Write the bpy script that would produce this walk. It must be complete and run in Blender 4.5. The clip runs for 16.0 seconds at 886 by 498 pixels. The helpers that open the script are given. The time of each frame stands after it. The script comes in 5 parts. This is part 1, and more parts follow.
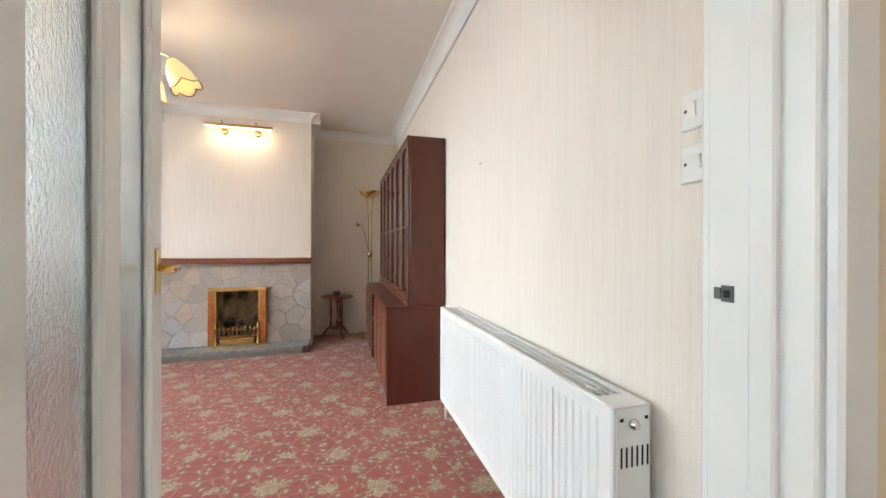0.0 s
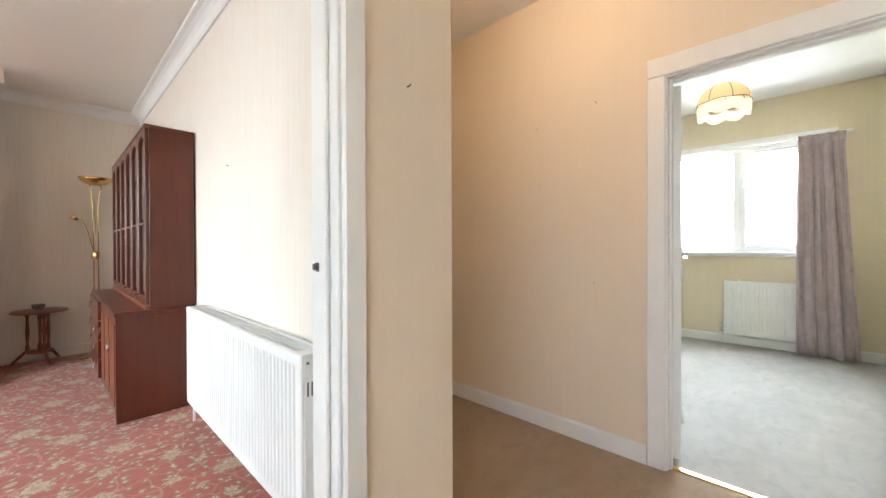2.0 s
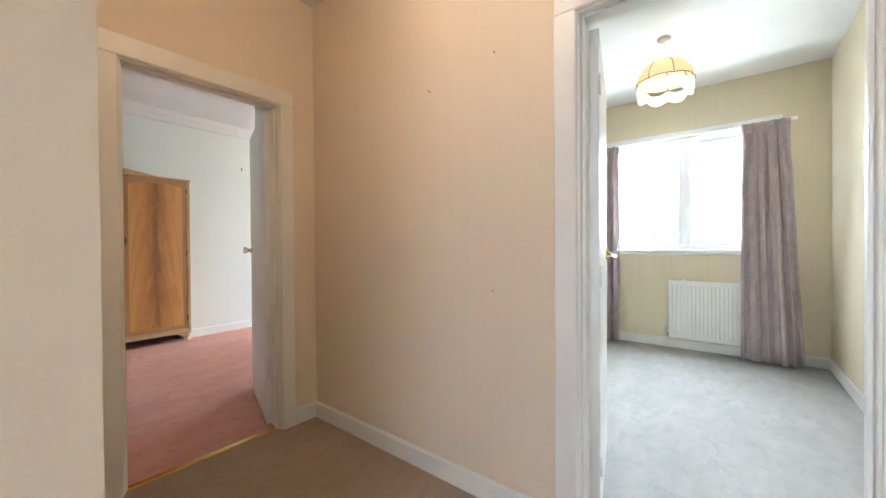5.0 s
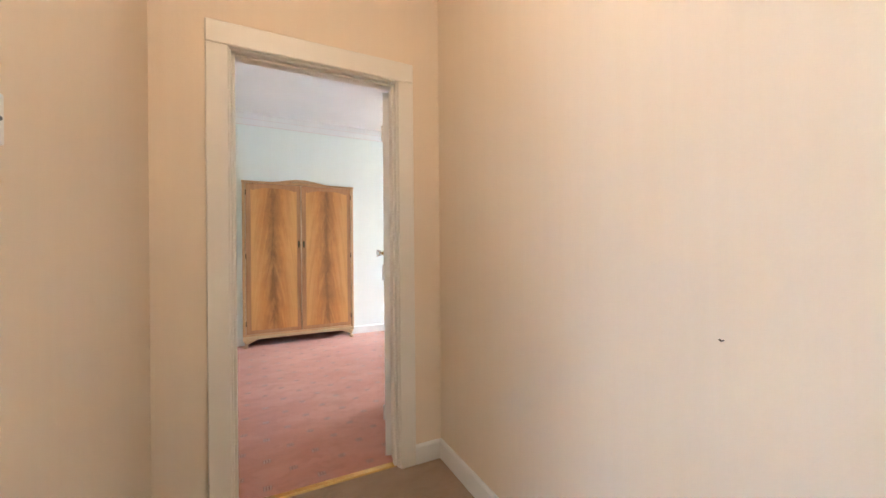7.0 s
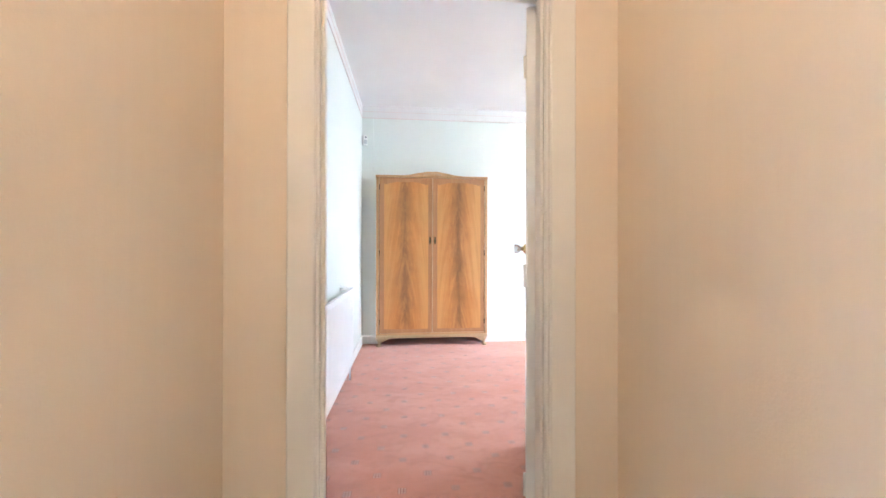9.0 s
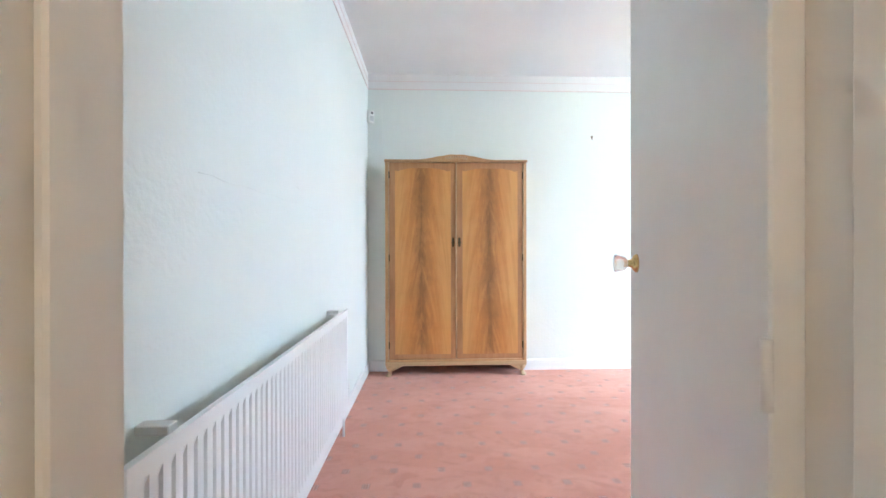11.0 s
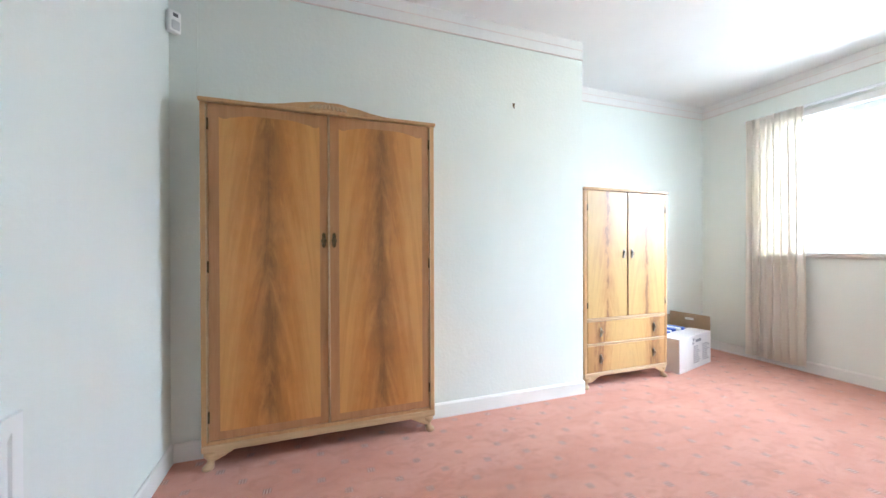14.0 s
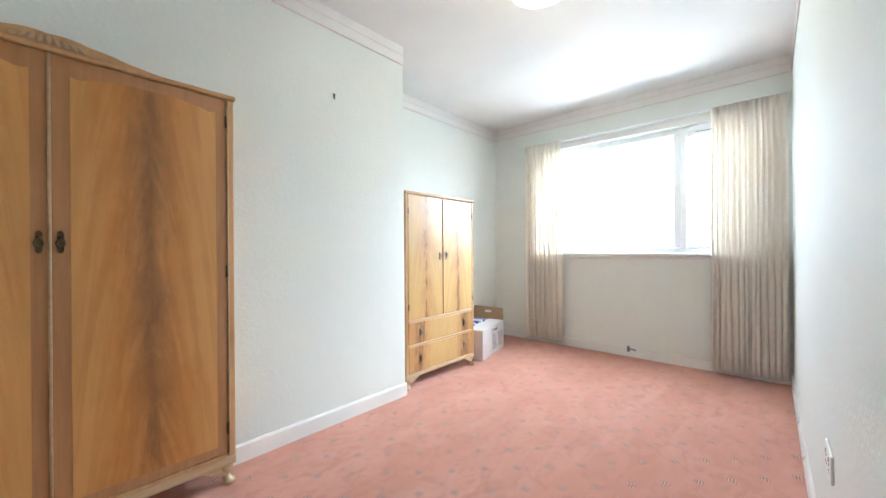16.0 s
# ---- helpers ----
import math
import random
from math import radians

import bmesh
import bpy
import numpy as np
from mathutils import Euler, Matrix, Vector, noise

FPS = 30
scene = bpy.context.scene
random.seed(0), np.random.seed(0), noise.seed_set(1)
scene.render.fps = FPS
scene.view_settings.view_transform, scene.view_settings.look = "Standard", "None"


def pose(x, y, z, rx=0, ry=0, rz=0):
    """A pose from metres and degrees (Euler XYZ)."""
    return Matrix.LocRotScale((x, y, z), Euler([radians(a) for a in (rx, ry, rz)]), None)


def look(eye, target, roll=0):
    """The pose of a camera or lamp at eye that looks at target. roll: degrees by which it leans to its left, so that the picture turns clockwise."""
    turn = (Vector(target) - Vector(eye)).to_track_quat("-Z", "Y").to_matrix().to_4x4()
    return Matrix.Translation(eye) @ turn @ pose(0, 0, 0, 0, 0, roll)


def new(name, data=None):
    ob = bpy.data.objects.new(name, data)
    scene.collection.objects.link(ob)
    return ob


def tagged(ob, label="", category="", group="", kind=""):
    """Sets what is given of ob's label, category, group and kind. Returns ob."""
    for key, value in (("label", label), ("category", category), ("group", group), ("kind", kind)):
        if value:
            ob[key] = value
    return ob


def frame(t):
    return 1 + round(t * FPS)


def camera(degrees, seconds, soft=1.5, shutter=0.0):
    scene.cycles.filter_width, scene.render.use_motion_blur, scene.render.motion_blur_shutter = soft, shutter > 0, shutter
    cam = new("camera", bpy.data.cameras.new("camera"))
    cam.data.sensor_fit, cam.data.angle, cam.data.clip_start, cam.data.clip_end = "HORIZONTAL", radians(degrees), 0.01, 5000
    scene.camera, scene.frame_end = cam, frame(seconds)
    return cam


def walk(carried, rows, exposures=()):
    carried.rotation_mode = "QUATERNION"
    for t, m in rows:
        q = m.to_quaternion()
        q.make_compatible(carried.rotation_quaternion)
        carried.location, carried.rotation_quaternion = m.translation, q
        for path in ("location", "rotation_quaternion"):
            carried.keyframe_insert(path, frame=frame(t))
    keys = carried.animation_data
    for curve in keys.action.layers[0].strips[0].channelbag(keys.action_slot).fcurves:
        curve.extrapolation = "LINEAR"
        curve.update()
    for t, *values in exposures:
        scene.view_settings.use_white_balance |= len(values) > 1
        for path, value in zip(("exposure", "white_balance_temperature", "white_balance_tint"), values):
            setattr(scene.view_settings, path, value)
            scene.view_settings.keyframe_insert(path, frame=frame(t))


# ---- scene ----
cam = camera(101.1, 16.0)
PATH = [
    (0, (-0.029, 0.025, 1.146), (0.511, 1.95, 1.139), 0.1),
    (0.5, (-0.008, -0.127, 1.143), (0.775, 1.713, 1.138), 0.0),
    (1, (-0.009, -0.268, 1.141), (1.022, 1.446, 1.137), -0.0),
    (1.5, (-0.006, -0.383, 1.14), (1.258, 1.167, 1.131), -0.1),
    (2, (0.019, -0.458, 1.134), (1.481, 0.907, 1.123), -0.2),
    (2.5, (0.061, -0.511, 1.136), (1.674, 0.672, 1.126), -0.2),
    (3, (0.161, -0.526, 1.137), (1.872, 0.508, 1.12), -0.4),
    (5.5, (0.91, -0.419, 1.12), (2.357, 0.961, 1.108), -0.6),
    (6, (1.048, -0.31, 1.114), (2.317, 1.236, 1.114), -0.8),
    (6.5, (1.138, -0.207, 1.107), (2.225, 1.472, 1.112), -0.7),
    (7, (1.259, -0.092, 1.124), (2.151, 1.698, 1.125), -0.5),
    (7.5, (1.343, 0.02, 1.125), (2.023, 1.901, 1.127), -0.2),
    (8, (1.387, 0.174, 1.109), (1.884, 2.111, 1.112), -0.3),
    (8.5, (1.412, 0.336, 1.115), (1.732, 2.31, 1.116), 0.1),
    (9, (1.428, 0.527, 1.092), (1.615, 2.518, 1.098), 0.1),
    (11.5, (1.473, 1.641, 1.148), (1.538, 3.64, 1.145), -0.1),
    (12, (1.465, 1.866, 1.134), (1.545, 3.865, 1.131), -0.0),
    (12.5, (1.476, 2.078, 1.152), (1.637, 4.071, 1.141), -0.0),
    (13, (1.512, 2.247, 1.149), (1.809, 4.225, 1.14), -0.1),
    (13.5, (1.567, 2.394, 1.149), (2.032, 4.339, 1.142), -0.1),
    (14, (1.608, 2.487, 1.155), (2.282, 4.37, 1.148), -0.2),
    (14.5, (1.634, 2.563, 1.153), (2.546, 4.343, 1.154), -0.2),
    (15, (1.655, 2.613, 1.164), (2.804, 4.25, 1.162), -0.3),
    (15.5, (1.666, 2.637, 1.165), (3.008, 4.12, 1.163), -0.3),
    (16, (1.667, 2.656, 1.165), (3.154, 3.994, 1.163), -0.4),
]
EXPOSURES = [(0.0, 4.25, 6350, 8), (1.5, 4.65, 6250, 8), (3.0, 4.4, 6200, 8), (5.5, 4.75, 5750, 8), (7.5, 5.4, 5500, 7), (9.0, 5.7, 5200, 6), (11.5, 5.15, 5150, 3), (13.0, 4.8, 5200, 4), (14.5, 4.8, 5450, 4), (16.0, 4.55, 5600, 4)]
walk(cam, [(t, look(eye, target, roll)) for t, eye, target, roll in PATH], EXPOSURES)

# ---- light ----
sky_world = bpy.data.worlds.new("sky")
scene.world = sky_world
sky_world.use_nodes = True
sky_node = sky_world.node_tree.nodes.new("ShaderNodeTexSky")
sky_node.sky_type = "NISHITA"
sky_node.sun_disc = False
sky_node.sun_elevation, sky_node.sun_rotation = radians(48), radians(172)
sky_node.air_density, sky_node.dust_density = 1.0, 4.0
sky_world.node_tree.links.new(sky_node.outputs[0], sky_world.node_tree.nodes["Background"].inputs[0])
sky_world.node_tree.nodes["Background"].inputs[1].default_value = 0.15


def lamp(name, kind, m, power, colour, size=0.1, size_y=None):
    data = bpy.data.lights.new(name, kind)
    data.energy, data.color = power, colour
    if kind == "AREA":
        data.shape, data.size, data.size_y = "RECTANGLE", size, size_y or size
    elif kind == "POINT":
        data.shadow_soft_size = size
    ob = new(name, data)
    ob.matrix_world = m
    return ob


sun = lamp("sun", "SUN", look((0, 0, 0), (0.1, 0.66, -0.74)), 1.0, (1, 0.96, 0.9))
sun.data.angle = radians(12)
WARM = (1.0, 0.76, 0.5)
COOL = (0.88, 0.96, 1.0)
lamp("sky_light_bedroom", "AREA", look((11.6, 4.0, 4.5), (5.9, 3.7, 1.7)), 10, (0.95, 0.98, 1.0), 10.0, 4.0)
lamp("sky_light_bedroom_window", "AREA", look((6.14, 3.72, 1.93), (3.0, 3.72, 0.0)), 1.75, (0.95, 0.98, 1.0), 2.04, 0.76)
lamp("sky_light_grey_room", "AREA", look((10.9, -0.4, 4.6), (5.6, 0.0, 1.5)), 70, COOL, 6.0, 3.0)
lamp("sky_light_grey_room_window", "AREA", look((5.70, -0.01, 1.90), (3.0, -0.01, 0.3)), 2.7, COOL, 1.46, 0.62)
lamp("sky_light_living", "AREA", look((-8.2, 2.3, 2.9), (-3.9, 2.3, 1.5)), 39, COOL, 6.0, 3.0)
# fill lamp added outside an invented west window, to brighten the hall
lamp("hall_daylight_fill", "AREA", look((-4.4, -1.0, 3.4), (-1.6, -1.0, 1.4)), 1.2, COOL, 2.4, 1.6)
lamp("hall_lamp_light", "POINT", pose(1.35, 0.35, 2.5), 0.5, (1.0, 0.69, 0.43), 0.1)
lamp("picture_light_glow", "AREA", look((-1.08, 4.36, 2.39), (-1.08, 4.5, 2.13)), 0.08, WARM, 0.6, 0.03)
lamp("living_pendant_glow", "POINT", pose(-1.17, 2.68, 2.2), 0.5, WARM, 0.06)
lamp("grey_room_pendant_glow", "POINT", pose(4.15, -0.06, 2.44), 0.035, WARM, 0.04)


# ---- materials ----
def material(name, rough=0.6, metal=0.0):
    mat = bpy.data.materials.new(name)
    mat.use_nodes = True
    nodes, links = mat.node_tree.nodes, mat.node_tree.links
    bsdf = nodes["Principled BSDF"]
    bsdf.inputs["Roughness"].default_value, bsdf.inputs["Metallic"].default_value = rough, metal
    return mat, nodes, links, bsdf


def coords(nodes, links, scale=(1, 1, 1)):
    tc, mp = nodes.new("ShaderNodeTexCoord"), nodes.new("ShaderNodeMapping")
    links.new(tc.outputs["Object"], mp.inputs[0])
    mp.inputs["Scale"].default_value = scale
    return mp.outputs[0]


def noise_tex(nodes, links, vec, scale, detail=3.0, rough=0.55, distort=0.0):
    n = nodes.new("ShaderNodeTexNoise")
    n.inputs["Scale"].default_value, n.inputs["Detail"].default_value = scale, detail
    n.inputs["Roughness"].default_value, n.inputs["Distortion"].default_value = rough, distort
    links.new(vec, n.inputs["Vector"])
    return n.outputs["Fac"]


def ramp(nodes, links, fac, stops):
    r = nodes.new("ShaderNodeValToRGB")
    while len(r.color_ramp.elements) < len(stops):
        r.color_ramp.elements.new(0.5)
    for e, (p, c) in zip(r.color_ramp.elements, stops):
        e.position, e.color = p, (*c, 1) if len(c) == 3 else c
    links.new(fac, r.inputs[0])
    return r.outputs[0]


def mix(nodes, links, fac, a, b, how="MIX"):
    m = nodes.new("ShaderNodeMix")
    m.data_type, m.blend_type = "RGBA", how
    for socket, value in ((m.inputs[0], fac), (m.inputs[6], a), (m.inputs[7], b)):
        if isinstance(value, (int, float)):
            socket.default_value = value
        elif isinstance(value, tuple):
            socket.default_value = (*value, 1)
        else:
            links.new(value, socket)
    return m.outputs[2]


def maths(nodes, links, op, *values):
    m = nodes.new("ShaderNodeMath")
    m.operation = op
    for socket, value in zip(m.inputs, values):
        if isinstance(value, (int, float)):
            socket.default_value = value
        else:
            links.new(value, socket)
    return m.outputs[0]


def bump(nodes, links, bsdf, height, strength, distance=0.002):
    b = nodes.new("ShaderNodeBump")
    b.inputs["Strength"].default_value, b.inputs["Distance"].default_value = strength, distance
    links.new(height, b.inputs["Height"])
    links.new(b.outputs[0], bsdf.inputs["Normal"])


def plain(name, colour, rough=0.5, metal=0.0, vary=0.08, scale=6.0, grain=120.0, relief=0.15):
    """Paint, plastic or metal with soft blotches and a fine grain."""
    mat, n, l, b = material(name, rough, metal)
    v = coords(n, l)
    big, fine = noise_tex(n, l, v, scale), noise_tex(n, l, v, grain, 2)
    dark = tuple(c * (1 - vary) for c in colour)
    lite = tuple(min(1, c * (1 + vary * 0.6)) for c in colour)
    l.new(ramp(n, l, big, [(0.3, dark), (0.7, lite)]), b.inputs["Base Color"])
    l.new(maths(n, l, "MULTIPLY_ADD", big, 0.06, max(0.02, rough - 0.03)), b.inputs["Roughness"])
    bump(n, l, b, fine, relief, 0.001)
    return mat


def wallpaper(name, base, tint, ribs=(0, 0), relief=0.5, grain=90.0, amount=0.4):
    """Papered wall: faint vertical streaks, slow stains and embossed relief."""
    mat, n, l, b = material(name, 0.75)
    v = coords(n, l)
    streak = noise_tex(n, l, coords(n, l, (1, 1, 0.03)), ribs[0] or 40, 3, 0.7)
    slow = noise_tex(n, l, v, 1.3, 4)
    fine = noise_tex(n, l, v, grain, 3)
    col = mix(n, l, maths(n, l, "MULTIPLY", ramp(n, l, streak, [(0.42, (0, 0, 0)), (0.6, (1, 1, 1))]), amount), base, tint)
    col = mix(n, l, ramp(n, l, slow, [(0.45, (0, 0, 0)), (0.8, (0.16, 0.16, 0.16))]), col, tuple(c * 0.86 for c in base))
    l.new(col, b.inputs["Base Color"])
    height = maths(n, l, "ADD", fine, maths(n, l, "MULTIPLY", streak, ribs[1]))
    bump(n, l, b, height, relief, 0.002)
    return mat


def wood(name, light, mid, dark, rough=0.3, scale=1.0, axis=2, contrast=0.5):
    mat, n, l, b = material(name, rough)
    stretch = [14 * scale] * 3
    stretch[axis] = 0.9 * scale
    v = coords(n, l, tuple(stretch))
    grain = noise_tex(n, l, v, 2.2, 6, 0.65, 0.6)
    pores = noise_tex(n, l, v, 9, 3, 0.7)
    slow = noise_tex(n, l, coords(n, l), 3, 3)
    col = ramp(n, l, grain, [(0.5 - contrast / 2, dark), (0.5, mid), (0.5 + contrast / 2, light)])
    col = mix(n, l, ramp(n, l, slow, [(0.4, (0, 0, 0)), (0.8, (0.18, 0.18, 0.18))]), col, dark)
    l.new(col, b.inputs["Base Color"])
    l.new(maths(n, l, "MULTIPLY_ADD", slow, 0.1, rough - 0.02), b.inputs["Roughness"])
    bump(n, l, b, pores, 0.12, 0.0006)
    return mat


def figured(name, cx, half, light, mid, dark, rough=0.36, stops=None, swirl=1.0, gloss=0.35):
    """Book-matched walnut veneer: a dark feathered band up the middle of a leaf that is centred on cx."""
    mat, n, l, b = material(name, rough)
    tc = n.new("ShaderNodeTexCoord")
    sep = n.new("ShaderNodeSeparateXYZ")
    l.new(tc.outputs["Object"], sep.inputs[0])
    x, z = sep.outputs[0], sep.outputs[2]
    side = maths(n, l, "ABSOLUTE", maths(n, l, "SUBTRACT", x, cx))
    # plumes fall away from the heart of the leaf and run into straight grain at its edges
    plume = maths(n, l, "ADD", z, maths(n, l, "ADD", maths(n, l, "MULTIPLY", side, 1.6), maths(n, l, "MULTIPLY", maths(n, l, "MULTIPLY", side, side), 15.0)))
    comb = n.new("ShaderNodeCombineXYZ")
    l.new(maths(n, l, "MULTIPLY", side, 4.0), comb.inputs[0])
    l.new(maths(n, l, "MULTIPLY", x, 1.5), comb.inputs[1])
    l.new(maths(n, l, "MULTIPLY", plume, 1.5), comb.inputs[2])
    feather = noise_tex(n, l, comb.outputs[0], 2.4 * swirl, 6, 0.62, 0.5)
    ragged = noise_tex(n, l, coords(n, l, (7, 1, 3.2)), 2.4, 5, 0.65, 0.4)
    sway = noise_tex(n, l, coords(n, l, (0.01, 0.01, 1.0)), 3.0, 3, 0.6)
    side2 = maths(n, l, "ABSOLUTE", maths(n, l, "ADD", maths(n, l, "SUBTRACT", x, cx), maths(n, l, "MULTIPLY", maths(n, l, "SUBTRACT", sway, 0.5), 0.10)))
    d = maths(n, l, "DIVIDE", side2, half)
    d = maths(n, l, "ADD", d, maths(n, l, "MULTIPLY", maths(n, l, "SUBTRACT", feather, 0.5), 0.55))
    d = maths(n, l, "ADD", d, maths(n, l, "MULTIPLY", maths(n, l, "SUBTRACT", ragged, 0.5), 0.55))
    col = ramp(n, l, d, stops or [(0.0, dark), (0.2, tuple(0.5 * p + 0.5 * q for p, q in zip(mid, dark))), (0.46, mid), (0.85, light)])
    col = mix(n, l, ramp(n, l, feather, [(0.36, (0.3, 0.3, 0.3)), (0.5, (0, 0, 0))]), col, tuple(c * 0.82 for c in mid))
    col = mix(n, l, ramp(n, l, feather, [(0.5, (0, 0, 0)), (0.66, (0.25, 0.25, 0.25))]), col, tuple(min(1, c * 1.15) for c in light))
    hair = noise_tex(n, l, coords(n, l, (90, 90, 3)), 2, 3, 0.6)
    col = mix(n, l, ramp(n, l, hair, [(0.45, (0, 0, 0)), (0.75, (0.2, 0.2, 0.2))]), col, mid)
    l.new(col, b.inputs["Base Color"])
    b.inputs["Coat Weight"].default_value, b.inputs["Coat Roughness"].default_value = gloss, 0.14
    bump(n, l, b, hair, 0.06, 0.0005)
    return mat


def pile(name, colour, dark, fine=260.0, relief=0.8, slow_scale=1.6):
    """Cut-pile carpet, trodden and brushed."""
    mat, n, l, b = material(name, 0.95)
    v = coords(n, l)
    tuft = noise_tex(n, l, v, fine, 2, 0.7)
    brushed = noise_tex(n, l, coords(n, l, (1, 2.2, 1)), slow_scale, 4, 0.6, 0.8)
    mid = noise_tex(n, l, v, 22, 4, 0.6)
    scuff = noise_tex(n, l, coords(n, l, (1, 1.6, 1)), 6.5, 5, 0.7, 1.2)
    col = mix(n, l, ramp(n, l, brushed, [(0.35, (0, 0, 0)), (0.7, (1, 1, 1))]), dark, colour)
    col = mix(n, l, maths(n, l, "MULTIPLY", ramp(n, l, mid, [(0.5, (0, 0, 0)), (0.8, (1, 1, 1))]), 0.55), col, dark)
    col = mix(n, l, maths(n, l, "MULTIPLY", ramp(n, l, scuff, [(0.5, (0, 0, 0)), (0.62, (1, 1, 1))]), 0.65), col, tuple(c * 0.88 for c in dark))
    col = mix(n, l, maths(n, l, "MULTIPLY", tuft, 0.4), col, tuple(c * 0.62 for c in dark))
    b.inputs["Sheen Weight"].default_value = 0.15
    bump(n, l, b, maths(n, l, "ADD", tuft, maths(n, l, "MULTIPLY", mid, 0.6)), relief, 0.004)
    return mat, n, l, b, col


def lattice(n, l, a, b, step, angle=0.0, vec=None):
    """Local place (u, v) about the nearest knot of a half-drop lattice, from world x and y."""
    tc, mp, sep = n.new("ShaderNodeTexCoord"), n.new("ShaderNodeMapping"), n.new("ShaderNodeSeparateXYZ")
    l.new(vec or tc.outputs["Object"], mp.inputs[0])
    mp.inputs["Location"].default_value, mp.inputs["Rotation"].default_value = (a, b, 0), (0, 0, radians(angle))
    l.new(mp.outputs[0], sep.inputs[0])
    out = []
    for k in (0, 1):
        s = maths(n, l, "DIVIDE", sep.outputs[k], step)
        out.append(maths(n, l, "MULTIPLY", maths(n, l, "SUBTRACT", maths(n, l, "FRACT", s), 0.5), step))
    return out


HALL_PAPER = wallpaper("cream_hall_wallpaper", (0.77, 0.648, 0.50), (0.79, 0.678, 0.54), (30, 0.3), 0.25, 160, 0.3)
LIVING_PAPER = wallpaper("cream_striped_wallpaper", (0.79, 0.72, 0.635), (0.73, 0.65, 0.56), (70, 1.5), 0.5, 120, 0.5)
MINT_PAPER = wallpaper("pale_mint_woodchip_wallpaper", (0.76, 0.785, 0.735), (0.78, 0.80, 0.755), (20, 0.0), 0.8, 55, 0.3)
SAND_PAPER = wallpaper("sand_wallpaper", (0.74, 0.65, 0.47), (0.77, 0.69, 0.53), (30, 0.3), 0.4, 120, 0.4)
WHITE_PAINT = plain("white_gloss_paint", (0.80, 0.79, 0.76), 0.36, 0, 0.03, 4, 30, 0.02)
CREAM_PAINT = plain("cream_gloss_paint", (0.79, 0.75, 0.67), 0.36, 0, 0.03, 4, 30, 0.02)
CEILING_WHITE = plain("white_ceiling_paint", (0.82, 0.81, 0.79), 0.85, 0, 0.04, 1.5, 90, 0.25)
RADIATOR_WHITE = plain("white_radiator_enamel", (0.82, 0.82, 0.80), 0.36, 0, 0.03, 3, 80, 0.03)
PLASTIC_WHITE = plain("white_plastic", (0.78, 0.77, 0.73), 0.35, 0, 0.04, 10, 200, 0.03)
UPVC = plain("white_upvc", (0.83, 0.84, 0.85), 0.36, 0, 0.03, 4, 80, 0.03)
# near-black colour for the shade inside slots and pin holes, laid on as thin boxes
DARK_GAP = plain("dark_shadow_gap", (0.02, 0.017, 0.015), 0.8)
BRASS = plain("polished_brass", (0.72, 0.50, 0.20), 0.2, 1.0, 0.15, 20, 300, 0.03)
AGED_BRASS = plain("aged_brass", (0.14, 0.105, 0.06), 0.4, 1.0, 0.4, 60, 300, 0.1)
WORN_CHROME = plain("worn_plated_metal", (0.34, 0.31, 0.26), 0.3, 1.0, 0.4, 60, 300, 0.1)
CHROME = plain("chrome", (0.7, 0.7, 0.7), 0.15, 1.0, 0.05, 20, 300, 0.02)
STEEL = plain("dull_steel", (0.16, 0.155, 0.15), 0.45, 1.0, 0.2, 30, 300, 0.1)
MAHOGANY = wood("dark_mahogany", (0.125, 0.029, 0.012), (0.10, 0.021, 0.009), (0.078, 0.016, 0.007), 0.27, 1.0, 2, 0.6)
REDWOOD = wood("reddish_mahogany", (0.27, 0.085, 0.035), (0.20, 0.058, 0.024), (0.11, 0.03, 0.014), 0.35, 1.0, 0, 0.6)
WALNUT_RAIL = wood("honey_walnut_rail", (0.64, 0.40, 0.19), (0.55, 0.32, 0.145), (0.43, 0.23, 0.10), 0.34, 1.0, 2, 0.7)
WALNUT_BAND = wood("brown_crossband_veneer", (0.50, 0.27, 0.12), (0.43, 0.215, 0.092), (0.34, 0.16, 0.065), 0.34, 1.0, 2, 0.6)
BLEACHED = wood("bleached_walnut", (0.62, 0.45, 0.27), (0.54, 0.37, 0.21), (0.42, 0.27, 0.14), 0.4, 1.0, 0, 0.6)
BLACK_IRON = plain("blackened_iron", (0.03, 0.028, 0.026), 0.6, 0.3, 0.3, 30, 120, 0.3)
CARD = plain("brown_cardboard", (0.33, 0.23, 0.14), 0.85, 0, 0.1, 8, 150, 0.2)
CARD_WHITE = plain("white_printed_card", (0.62, 0.58, 0.56), 0.7, 0, 0.06, 8, 150, 0.1)
INK = plain("grey_ink", (0.16, 0.15, 0.16), 0.7)
BLUE_INK = plain("blue_ink", (0.08, 0.14, 0.5), 0.6)
PALE_PINK = plain("pale_pink_border", (0.75, 0.64, 0.60), 0.75, 0, 0.06, 30, 150, 0.1)
BORDER = wallpaper("white_embossed_border", (0.79, 0.77, 0.745), (0.76, 0.73, 0.705), (9, 0.1), 0.7, 45, 0.4)

STONE, n, l, b = material("grey_buff_rubble_stone", 0.7)
info = n.new("ShaderNodeObjectInfo")
tone = ramp(n, l, info.outputs["Random"], [(0.0, (0.40, 0.34, 0.28)), (0.35, (0.45, 0.41, 0.36)), (0.6, (0.53, 0.42, 0.32)), (0.8, (0.42, 0.41, 0.405)), (1.0, (0.56, 0.53, 0.50))])
v = coords(n, l)
vein = noise_tex(n, l, v, 14, 6, 0.65, 1.2)
col = mix(n, l, ramp(n, l, vein, [(0.4, (0, 0, 0)), (0.7, (0.4, 0.4, 0.4))]), tone, (0.26, 0.23, 0.20))
